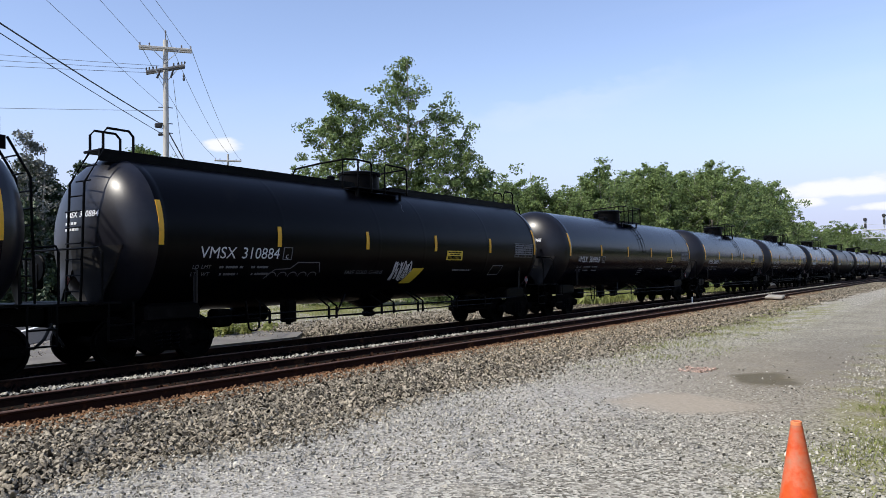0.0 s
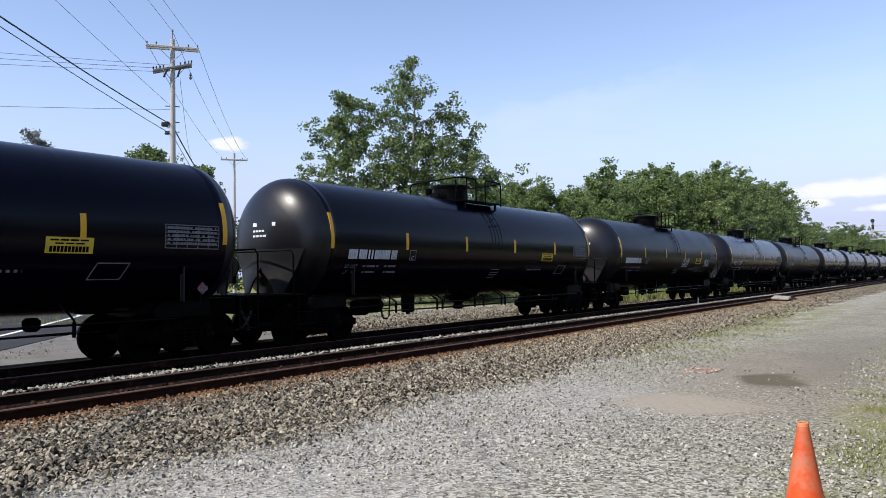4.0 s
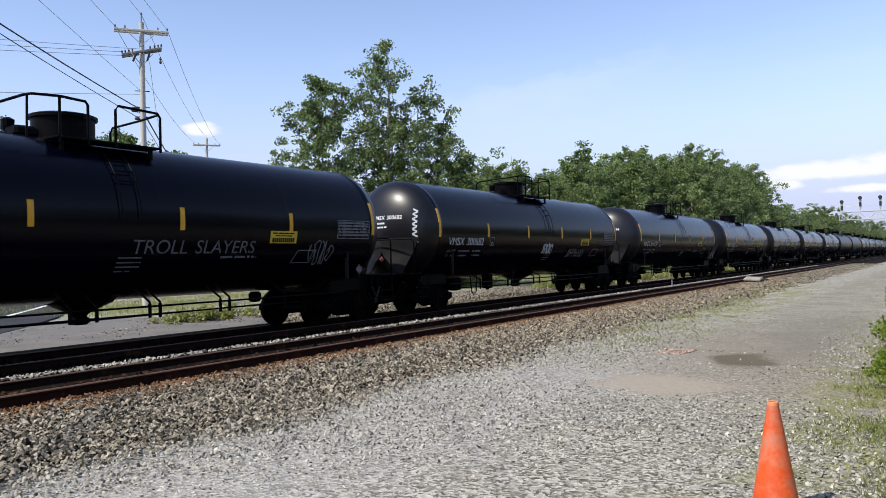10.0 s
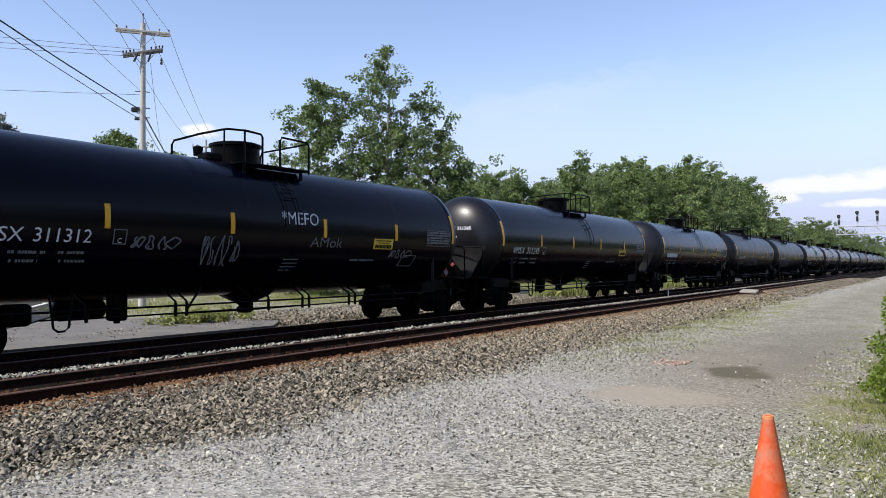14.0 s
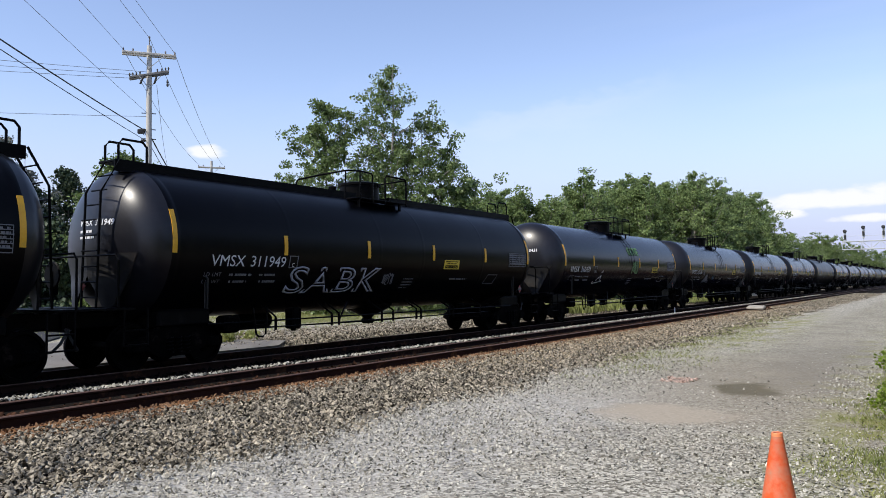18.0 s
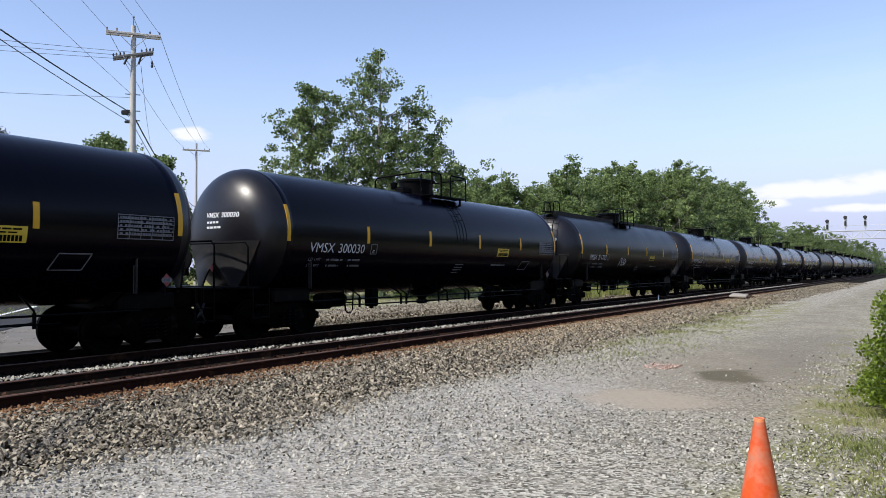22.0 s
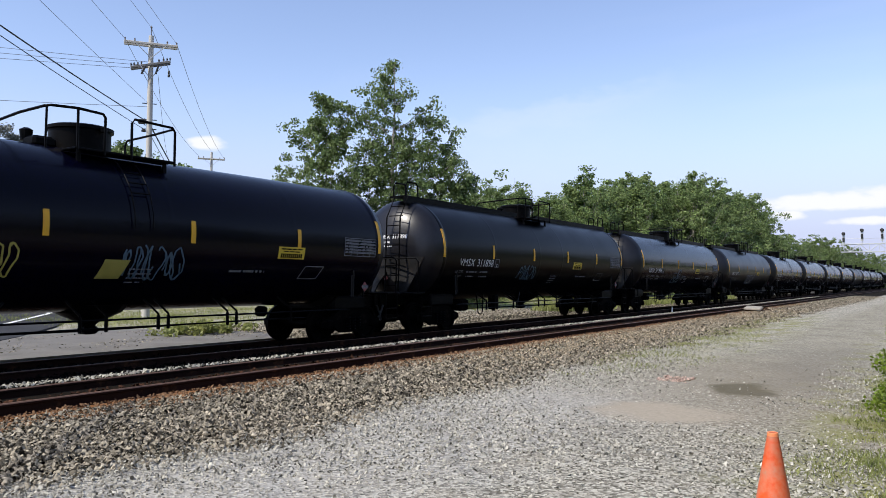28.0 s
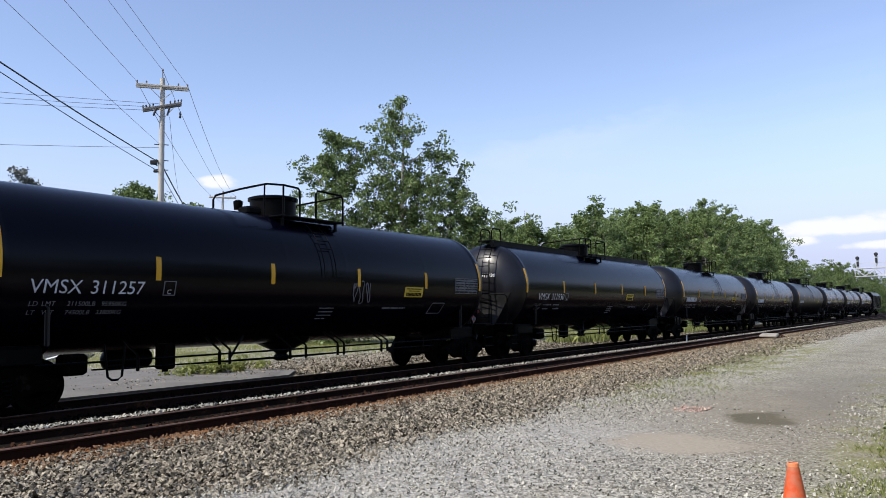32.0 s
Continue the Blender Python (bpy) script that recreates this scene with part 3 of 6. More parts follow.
def make_rail(parent, x, top_z, y0=-60.0, y1=760.0):
    s = Shape()
    n = 14
    prof = rail_profile()
    k = 25
    pts = [(x + px, y0 + (y1 - y0) * i / k, top_z - 0.172 + pz) for i in range(k + 1) for px, pz in prof]
    faces = [(i * n + j, i * n + n + j, i * n + n + (j + 1) % n, i * n + (j + 1) % n) for i in range(k) for j in range(n)]
    faces += [tuple(range(n)), tuple(range(k * n + n - 1, k * n - 1, -1))]
    s.add(pts, faces)
    me = s.mesh("rail", RAIL_SIDE)
    me.materials.append(RAIL_TOP)
    for q in me.polygons:
        if q.normal.z > 0.5 and q.center.z > top_z - 0.02:
            q.material_index = 1
    return part("rail", me, None, parent, "rusty steel rail with a worn head")


track_near = tagged(empty("track_near", (0, 0, 0)), "rusty railway track on wooden ties in ballast", "railway track", kind="structure")
track_far = tagged(empty("track_far", (0, 0, 0)), "railway track under the moving train", "railway track", kind="structure")
make_rail(track_near, NEAR_X + GAUGE, RAIL_Z)
make_rail(track_near, NEAR_X - GAUGE, RAIL_Z - 0.05)
make_rail(track_far, TRAIN_X + GAUGE, RAIL_Z - DROP)
make_rail(track_far, TRAIN_X - GAUGE, RAIL_Z - DROP)


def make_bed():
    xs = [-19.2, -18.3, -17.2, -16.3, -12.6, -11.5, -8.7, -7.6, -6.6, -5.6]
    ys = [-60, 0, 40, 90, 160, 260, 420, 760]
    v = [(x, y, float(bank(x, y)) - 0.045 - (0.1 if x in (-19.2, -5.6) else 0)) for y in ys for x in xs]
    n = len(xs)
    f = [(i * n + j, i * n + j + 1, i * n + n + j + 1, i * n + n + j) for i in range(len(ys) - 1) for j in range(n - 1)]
    # Bed near black: shade in the gaps between stones is put into its colour.
    me = Shape().add(v, f).mesh("ballast_bed", material("gap_shade_bed", (0.006, 0.005, 0.004), (0.022, 0.018, 0.014), 0.95, spec=0.03, scale=20, fine=30, bump=0.9, depth=0.05))
    tagged(new("ballast_bed", me), "near-black stone bed under both tracks, gap shade in its colour", "ballast", kind="structure")


make_bed()


def make_rust_strip():
    """Rusty fines that lie along the near rail's foot, with a ragged edge."""
    rr = random.Random(12)
    v, f, n = [], [], 300
    for i in range(n + 1):
        y = -4 + 84 * (i / n) ** 1.2
        w = 0.40 + rr.uniform(-0.16, 0.2)
        v += [(-9.22, y, 0.04), (-9.0, y, 0.062), (-9.0 + w, y + rr.uniform(-0.05, 0.05), 0.045)]
        if i < n:
            f += [(3 * i, 3 * i + 1, 3 * i + 4, 3 * i + 3), (3 * i + 1, 3 * i + 2, 3 * i + 5, 3 * i + 4)]
    me = Shape().add(v, f).mesh("rust_strip", material("rusty_fines", (0.10, 0.048, 0.022), (0.30, 0.145, 0.062), 0.95, spec=0.05, scale=5, fine=70, bump=0.6))
    tagged(new("rust_strip", me), "orange rusty fines along the rail's foot", "ballast", kind="structure")


make_rust_strip()
def on_lot(x, y):
    """Loose stones are thin on the packed wheel track, in the mud and in the damp hollow, and thin out with distance."""
    lane = np.clip((x + 4.6) / 0.8, 0, 1) * np.clip((-1.0 - x) / 0.9, 0, 1) * np.clip((y - 10.5) / 2.5, 0, 1)
    mud = np.hypot((x + 3.05) / 0.8, (y - 9.7) / 0.75) + 0.2 * np.sin(x * 9) * np.sin(y * 7) < 1
    damp = np.hypot((x + 2.6) / 0.5, (y - 12.5) / 0.9) < 1
    return np.where(mud | damp, 0.02, (1 - 0.96 * lane) * np.clip((30 - y) / 16, 0, 1))


def toe(x, y):
    """Ballast ends in a ragged line."""
    return np.clip((-5.7 - x) / 0.9 + 0.25 * np.sin(y * 1.3), 0, 1)


rng = np.random.default_rng(11)
for nm, me, lab in (
    ("ballast_stones", stones(rng, 96000, -8.8, -5.3, 1.5, 32, 0.034, lambda x, y: bank(x, y) + 0.012 * np.sin(x * 37 + np.sin(y * 3) * 4) * np.sin(y * 41), "ballast_stones", BALLAST, 1.5, toe), "loose grey-brown broken ballast stones beside the track"),
    ("tan_stones", stones(rng, 15000, -8.75, -6.3, 11, 48, 0.034, lambda x, y: bank(x, y) + 0.014, "tan_stones", TAN_STONE, 1.4, lambda x, y: np.clip((y - 11) / 9, 0, 1) * np.clip((-6.3 - x) / 1.2, 0, 1)), "tan dusty ballast stones farther along the track"),
    ("rusty_stones", stones(rng, 12000, -9.08, -8.25, 2, 60, 0.028, lambda x, y: bank(x, y) + 0.012, "rusty_stones", RUST_BALLAST, 1.4), "rust-stained ballast stones at the rail's foot"),
    ("far_ballast_stones", stones(rng, 18000, -8.9, -5.5, 28, 100, 0.06, bank, "far_ballast_stones", BALLAST, 1.0, toe), "ballast stones farther along the track"),
    # sunlit strip beside the train's shadow, given as paler stones
    ("mid_ballast_stones", stones(rng, 6500, -11.34, -11.1, 2, 90, 0.036, lambda x, y: bank(x, y) + 0.045, "mid_ballast_stones", PEBBLE, 1.4), "pale ballast stones for the sunlit strip between the tracks"),
    ("gauge_stones", stones(rng, 8000, -10.5, -9.3, 2, 60, 0.045, lambda x, y: bank(x, y) - 0.045, "gauge_stones", DARK_RUST, 1.2), "rust-stained stones between the near rails"),
    # the train's shadow laid out as a band of darker stones
    ("oily_stones", stones(rng, 24000, -15.1, -10.7, 2, 90, 0.06, lambda x, y: bank(x, y) - 0.02, "oily_stones", SHADE_BALLAST, 1.3), "ballast stones darkened for the train's shadow"),
    ("lot_pebbles", stones(rng, 120000, -6.4, 2.0, 1.5, 30, 0.021, lambda x, y: x * 0, "lot_pebbles", PEBBLE, 1.45, on_lot), "pale gravel strewn over the lot"),
    ("brick_bits", stones(rng, 260, -4.15, -3.6, 12.8, 13.5, 0.026, lambda x, y: x * 0, "brick_bits", BRICK_BIT), "crushed red brick trodden into the gravel"),
    ("bank_stones", stones(rng, 26000, -21.5, -15.5, 15.5, 60, 0.05, lambda x, y: bank(x, y) - 0.01, "bank_stones", BALLAST, 1.4), "pale stones behind the train's track"),
):
    tagged(new(nm, me), lab, "gravel", kind="stuff")


# ================= the train =================
CAR, ZC, R = 18.1, 2.38, 1.57


def on_tank(u, v, out=0.012):
    """A point on the tank's near side: u along the car, v the height's arc from the middle."""
    a = v / R
    return ((R + out) * math.cos(a), u, ZC + (R + out) * math.sin(a))


def wrap(points, faces, out=0.012):
    return Shape().add([on_tank(u, v, out) for u, v in points], faces)


def patch(u0, u1, v0, v1, out=0.012, n=4):
    """A thin sheet that lies on the tank."""
    pts = [(u, v0 + (v1 - v0) * i / n) for i in range(n + 1) for u in (u0, u1)]
    faces = [(2 * i, 2 * i + 1, 2 * i + 3, 2 * i + 2) for i in range(n)]
    s = wrap(pts, faces, out)
    k = len(s.v)
    s.add([on_tank(u, v, 0.001) for u, v in pts], [])
    s.f += [(0, k, k + 1, 1), (2 * n, 2 * n + 1, k + 2 * n + 1, k + 2 * n)]
    s.f += [(2 * i, 2 * i + 2, k + 2 * i + 2, k + 2 * i) for i in range(n)] + [(2 * i + 3, 2 * i + 1, k + 2 * i + 1, k + 2 * i + 3) for i in range(n)]
    return s


def bars(rows, u0, v0, h, gap, mat_seed):
    """Small lettering too fine to read: plain bars in rows."""
    rr = random.Random(mat_seed)
    s = Shape()
    for k, length in enumerate(rows):
        u, v = u0, v0 - k * gap
        while u < u0 + length:
            w = rr.uniform(0.03, 0.065)
            if rr.random() < 0.16:
                u += 0.05
            q = patch(u, min(u + w, u0 + length), v, v + h, 0.010, 1)
            s.add(q.v, q.f)
            u += w + 0.016
    return s


def lettering(text, size, u0, v0, out=0.012, line=0.0, mat=None, bold=0.0, wide=1.04):
    """Painted letters on the tank's side; line: letters drawn as outlines of that width."""
    cu = bpy.data.curves.new("lettering", "FONT")
    cu.body, cu.size, cu.resolution_u = text, size, 3
    cu.shear, cu.space_word, cu.offset = 0.05, 1.5, (0.0 if line else size * bold)
    if line:
        cu.fill_mode, cu.bevel_depth, cu.bevel_resolution = "NONE", line, 0
    ob = new("lettering", cu)
    me = bpy.data.meshes.new_from_object(ob.evaluated_get(bpy.context.evaluated_depsgraph_get()))
    bpy.data.objects.remove(ob)
    bpy.data.curves.remove(cu)
    for v in me.vertices:
        v.co = on_tank(u0 + v.co.x * wide, v0 + v.co.y, out + (v.co.z * 0.2 if line else 0))
    me.materials.clear()
    me.materials.append(mat or WHITE_MARK)
    return me


MARK, MARK_U, MARK_V = 0.345, -6.72, -0.47


def head_point(x, z, half):
    f = max(0.0, 1 - (x * x + z * z) / (R * R))
    return (x, -half - 0.80 * math.sqrt(f) - 0.012, ZC + z)


def head_lettering(text, half):
    """Painted letters on the tank's near head."""
    me = lettering(text, 0.165, 0, 0, bold=0.02)
    for v in me.vertices:
        a = math.atan2(v.co.z - ZC, v.co.x) * R
        v.co = head_point(v.co.y - 0.32, a + 0.34, half)
    return me


def sheet(corners, out=0.012, n=7):
    """A painted four-cornered patch that follows the tank's round."""
    a, b, c, d = corners
    pts, faces = [], []
    for i in range(n + 1):
        for j in range(n + 1):
            s, t = i / n, j / n
            pts.append(on_tank(*((a[q] * (1 - s) + b[q] * s) * (1 - t) + (d[q] * (1 - s) + c[q] * s) * t for q in (0, 1)), out))
            if i < n and j < n:
                k = i * (n + 1) + j
                faces.append((k, k + n + 1, k + n + 2, k + 1))
    return Shape().add(pts, faces)


def scrawl(seed, u0, v0, w, h, mat, strokes=5):
    """A sprayed tag that cannot be read: loose bent strokes."""
    rr = random.Random(seed)
    s = Shape()
    for k in range(strokes):
        cx = u0 + w * (k + 0.5) / strokes
        pts, a = [], rr.uniform(0, 6)
        sx, sy, turns = w / strokes * rr.uniform(0.45, 0.8), h * rr.uniform(0.35, 0.55), rr.uniform(0.7, 1.6)
        for i in range(15):
            b = a + i / 14 * math.tau * turns
            pts.append((cx + sx * math.cos(b) * (0.6 + 0.4 * math.cos(2.3 * b + k)), v0 + h / 2 + sy * math.sin(b * (1.0 if k % 2 else 1.5))))
        for (ua, va), (ub, vb) in zip(pts, pts[1:]):
            d = Vector((ub - ua, vb - va)); n = Vector((-d.y, d.x)).normalized() * 0.018
            s.add([on_tank(ua + n.x, va + n.y, 0.011), on_tank(ua - n.x, va - n.y, 0.011), on_tank(ub - n.x, vb - n.y, 0.011), on_tank(ub + n.x, vb + n.y, 0.011)], [(0, 1, 2, 3)])
    return s.mesh("graffiti", mat)


def strokes(paths, mat, w=0.018):
    """Sprayed lines along paths of (u, v) on the tank's side."""
    s = Shape()
    for pts in paths:
        for (ua, va), (ub, vb) in zip(pts, pts[1:]):
            d = Vector((ub - ua, vb - va)); n = Vector((-d.y, d.x)).normalized() * w; e = d.normalized() * w * 0.5
            s.add([on_tank(ua - e.x + n.x, va - e.y + n.y), on_tank(ua - e.x - n.x, va - e.y - n.y), on_tank(ub + e.x - n.x, vb + e.y - n.y), on_tank(ub + e.x + n.x, vb + e.y + n.y)], [(0, 1, 2, 3)])
    return s.mesh("graffiti", mat)


def ring_of(u, v, ru, rv, n=14, turn=1.0):
    return [(u + ru * math.cos(math.tau * turn * k / n), v + rv * math.sin(math.tau * turn * k / n)) for k in range(n + 1)]


def block_tag(seed, u0, v0, w, h, mat, letters=4):
    """Outlined block letters of a sprayed tag that cannot be read."""
    rr = random.Random(seed)
    s = Shape()

    def line(pts, t):
        for (ua, va), (ub, vb) in zip(pts, pts[1:] + pts[:1]):
            d = Vector((ub - ua, vb - va))
            n = Vector((-d.y, d.x)).normalized() * t
            e = d.normalized() * t * 0.6
            s.add([on_tank(ua - e.x + n.x, va - e.y + n.y, 0.012), on_tank(ua - e.x - n.x, va - e.y - n.y, 0.012), on_tank(ub + e.x - n.x, vb + e.y - n.y, 0.012), on_tank(ub + e.x + n.x, vb + e.y + n.y, 0.012)], [(0, 1, 2, 3)])

    step = w / letters
    for k in range(letters):
        a, b = u0 + step * (k - 0.05), u0 + step * (k + 1.02)
        hh, lean = h * rr.uniform(0.8, 1.05), rr.uniform(0.02, 0.14)
        c, m = (a + b) / 2, v0 + hh / 2
        rim = []
        for i in range(9):
            q = math.tau * i / 9 + rr.uniform(-0.15, 0.15)
            x, y = math.cos(q), math.sin(q)
            x, y = (abs(x) ** 0.55) * (1 if x > 0 else -1), (abs(y) ** 0.55) * (1 if y > 0 else -1)
            rim.append((c + x * step * 0.5 * rr.uniform(0.8, 1.05) + lean * y, m + y * hh / 2 * rr.uniform(0.82, 1.05)))
        line(rim, 0.017)
        for j in range(rr.choice((1, 2))):
            iy = m + (j - 0.4) * hh * 0.36
            ix, r1, r2 = c + lean * (j - 0.4), step * rr.uniform(0.10, 0.18), hh * rr.uniform(0.07, 0.12)
            line([(ix - r1, iy - r2), (ix + r1, iy - r2 * 0.6), (ix + r1 * 0.8, iy + r2), (ix - r1 * 0.9, iy + r2 * 0.8)], 0.011)
    for k in range(10):
        u, v = u0 + rr.random() * w, v0 + h * rr.uniform(0.9, 1.15)
        line([(u, v), (u + 0.02, v + 0.01), (u + 0.01, v + 0.03)], 0.008)
    return s.mesh("graffiti", mat)


def make_bogie(car, y, turned):
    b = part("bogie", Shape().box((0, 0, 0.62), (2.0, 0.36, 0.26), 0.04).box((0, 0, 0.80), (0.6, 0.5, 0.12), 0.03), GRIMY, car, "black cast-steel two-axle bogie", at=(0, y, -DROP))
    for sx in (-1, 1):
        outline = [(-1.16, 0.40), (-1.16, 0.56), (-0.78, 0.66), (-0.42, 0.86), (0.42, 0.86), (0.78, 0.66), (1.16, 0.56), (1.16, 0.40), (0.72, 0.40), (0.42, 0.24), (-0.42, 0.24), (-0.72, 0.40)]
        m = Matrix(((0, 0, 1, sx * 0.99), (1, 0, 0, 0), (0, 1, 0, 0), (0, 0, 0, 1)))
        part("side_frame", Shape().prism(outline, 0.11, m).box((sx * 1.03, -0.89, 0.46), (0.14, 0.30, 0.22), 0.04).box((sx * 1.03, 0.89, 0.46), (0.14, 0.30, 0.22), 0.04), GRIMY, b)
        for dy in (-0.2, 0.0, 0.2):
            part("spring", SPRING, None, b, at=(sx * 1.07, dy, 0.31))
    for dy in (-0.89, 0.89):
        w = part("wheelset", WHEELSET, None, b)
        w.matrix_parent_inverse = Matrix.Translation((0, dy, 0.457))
    return b


def wheelset_mesh():
    s = Shape().lathe([(0.08, -1.05), (0.09, -0.8), (0.085, 0.8), (0.08, 1.05)], 10, "x")
    for sx in (-1, 1):
        prof = [(0.10, 0.62), (0.17, 0.63), (0.20, 0.69), (0.36, 0.70), (0.385, 0.66), (0.49, 0.665), (0.485, 0.69), (0.457, 0.70), (0.452, 0.80), (0.39, 0.80), (0.37, 0.75), (0.2, 0.74), (0.16, 0.80), (0.10, 0.80)]
        s.lathe([(r, sx * h) for r, h in prof], 28, "x")
    for k in range(3):
        a = math.tau * k / 3
        s.tube([(1.05, 0.04 * math.cos(a), 0.04 * math.sin(a)), (1.10, 0.04 * math.cos(a), 0.04 * math.sin(a))], 0.012, 6)
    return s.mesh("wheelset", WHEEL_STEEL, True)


WHEELSET = wheelset_mesh()
SPRING = Shape().tube([(0.075 * math.cos(k * 1.26), 0.075 * math.sin(k * 1.26), 0.015 * k) for k in range(24)], 0.017, 4).mesh("spring", STEEL_BLACK)


def tank_shape(HALF):
    prof = [(0.02, -HALF - 0.80)]
    for i in range(1, 10):
        a = i / 10 * math.pi / 2
        prof.append((R * math.sin(a), -HALF - 0.80 * math.cos(a)))
    prof += [(R, -HALF), (R + 0.008, -HALF + 0.02), (R + 0.008, -HALF + 0.08), (R + 0.008, -HALF + 0.14), (R, -HALF + 0.16), (R, -HALF + 0.21)]
    for y in (-4.4, -1.0, 1.0, 4.4):
        prof += [(R, y - 0.09), (R, y - 0.05), (R + 0.0008, y - 0.04), (R + 0.0008, y), (R + 0.0008, y + 0.04), (R, y + 0.05), (R, y + 0.09)]
    prof += [(r, -y) for r, y in reversed(prof[:16])]
    return Shape().lathe(prof, 72, "y", (0, 0, ZC))


def make_car(walkway, HALF=7.3, sign_u=3.42):
    car = empty("tank_car")
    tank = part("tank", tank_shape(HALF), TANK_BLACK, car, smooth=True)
    # ends take the lighter colour that holds the sun on the heads
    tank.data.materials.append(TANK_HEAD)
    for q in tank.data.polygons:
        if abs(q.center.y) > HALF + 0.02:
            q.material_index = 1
    # yellow tape: two long strips by the ends, four short ones between
    for i in range(6):
        u = (HALF - 0.05) * (-1 + 0.4 * i)
        lo, hi = (-0.22, 0.66) if i in (0, 5) else (-0.20, 0.25)
        part("reflective_strip", patch(u - 0.055, u + 0.055, lo, hi, 0.012, 6), YELLOW, car, "yellow reflective tape strip")
    part("reporting_mark", lettering("VMSX 310000", MARK, MARK_U, MARK_V), None, car, "white stencilled car number")
    for k, (words, figures) in enumerate((("LD LMT", (0.62, 0.48)), ("LT  WT", (0.52, 0.48)))):
        part("weight_word", lettering(words, 0.125, MARK_U - 0.06, -0.70 - k * 0.165, mat=GREY_MARK), None, car, "small grey stencilled letters")
        part("weight_figures", Shape().add(*merge([bars([w], MARK_U + 0.62 + j * 0.85, -0.69 - k * 0.165, 0.05, 0.1, 3 + k) for j, w in enumerate(figures)])), GREY_MARK, car, "small grey stencilled figures")
    sq = Shape()
    bx = -0.6 * (HALF - 0.05) + 0.14
    for q in (patch(bx, bx + 0.27, -0.49, -0.475), patch(bx, bx + 0.27, -0.22, -0.205), patch(bx, bx + 0.015, -0.49, -0.205), patch(bx + 0.255, bx + 0.27, -0.49, -0.205)):
        sq.add(q.v, q.f)
    sq2 = lettering("C", 0.13, bx + 0.08, -0.46)
    part("clearance_box", sq, GREY_MARK, car, "small white outlined box")
    part("clearance_letter", sq2, None, car)
    part("emergency_placard", patch(sign_u, sign_u + 0.84, -0.45, -0.17), YELLOW_SIGN, car, "yellow placard with black lines")
    words = [patch(sign_u + 0.07 + k * 0.175, sign_u + 0.22 + k * 0.175, -0.235, -0.205, 0.016, 1) for k in range(4)] + [patch(sign_u + 0.16 + k * 0.18, sign_u + 0.31 + k * 0.18, -0.29, -0.265, 0.016, 1) for k in range(3)]
    words += [patch(sign_u + 0.07 + k * 0.064, sign_u + 0.118 + k * 0.064, -0.425, -0.325, 0.016, 1) for k in range(11)]
    part("placard_text", Shape().add(*merge(words)), STEEL_BLACK, car, "black lettering bars")
    part("test_table", Shape().add(*merge([patch(HALF - 1.45, HALF - 0.2, 0.13 - k * 0.075, 0.145 - k * 0.075, 0.012, 1) for k in range(7)] + [patch(HALF - 1.45 + k * 0.248, HALF - 1.44 + k * 0.248, -0.32, 0.145, 0.012, 3) for k in range(6)])), GREY_MARK, car, "white ruled test table")
    part("table_entry_row", bars([1.15] * 5, HALF - 1.4, 0.07, 0.035, 0.075, 8), GREY_MARK, car)
    part("stencil_text", bars([1.0], 2.6, -0.80, 0.05, 0.1, 5), GREY_MARK, car)
    part("stencil_note", bars([0.5, 0.5, 0.45, 0.4], 0.2, -0.78, 0.025, 0.10, 6), GREY_MARK, car)
    tri = [(4.75, -0.95), (4.87, -0.62), (5.5, -0.62), (5.38, -0.95)]
    fr = Shape()
    for (ua, va), (ub, vb) in zip(tri, tri[1:] + tri[:1]):
        d = Vector((ub - ua, vb - va)); n = Vector((-d.y, d.x)).normalized() * 0.012
        fr.add([on_tank(ua + n.x, va + n.y), on_tank(ua - n.x, va - n.y), on_tank(ub - n.x, vb - n.y), on_tank(ub + n.x, vb + n.y)], [(0, 1, 2, 3)])
    part("placard_holder", fr, GREY_MARK, car, "slanted outlined placard holder")
    for sy in (-1, 1):
        if sy < 0:
            part("head_number", head_lettering("VMSX 310000", HALF), None, car, "white stencilled number on the tank head")
            hd = Shape()
            for k, w in enumerate((0.42, 0.5)):
                for q in range(4):
                    x0 = -0.28 + q * w / 4
                    hd.add([head_point(x, z, HALF) for x, z in ((x0, 0.20 - k * 0.12), (x0 + w / 5, 0.20 - k * 0.12), (x0 + w / 5, 0.25 - k * 0.12), (x0, 0.25 - k * 0.12))], [(0, 1, 2, 3)])
            part("head_lettering", hd, WHITE_MARK, car, "small white stencilled bars")
            hd = Shape()
            for k in range(3):
                for q in range(3):
                    hd.add([head_point(x, z, HALF) for x, z in ((-0.5 + q * 0.17, -0.42 - k * 0.1), (-0.37 + q * 0.17, -0.42 - k * 0.1), (-0.37 + q * 0.17, -0.37 - k * 0.1), (-0.5 + q * 0.17, -0.37 - k * 0.1))], [(0, 1, 2, 3)])
            part("head_notice", hd, GREY_MARK, car)
        # hazard placard on a small frame beside the sill
        if sy > 0:
            y0 = sy * 7.1
            pc = part("hazard_placard", Shape().prism([(-0.13, 0.0), (0, -0.13), (0.13, 0.0), (0, 0.13)], 0.012, Matrix(((0, 0, 1, 1.46), (1, 0, 0, y0), (0, 1, 0, 1.28), (0, 0, 0, 1)))), SIGN_RED, car, "small red hazard placard")
            fig = bpy.data.curves.new("placard_figures", "FONT")
            fig.body, fig.size, fig.align_x, fig.align_y = "1987", 0.085, "CENTER", "CENTER"
            ob = new("placard_figures", fig)
            me = bpy.data.meshes.new_from_object(ob.evaluated_get(bpy.context.evaluated_depsgraph_get()))
            bpy.data.objects.remove(ob); bpy.data.curves.remove(fig)
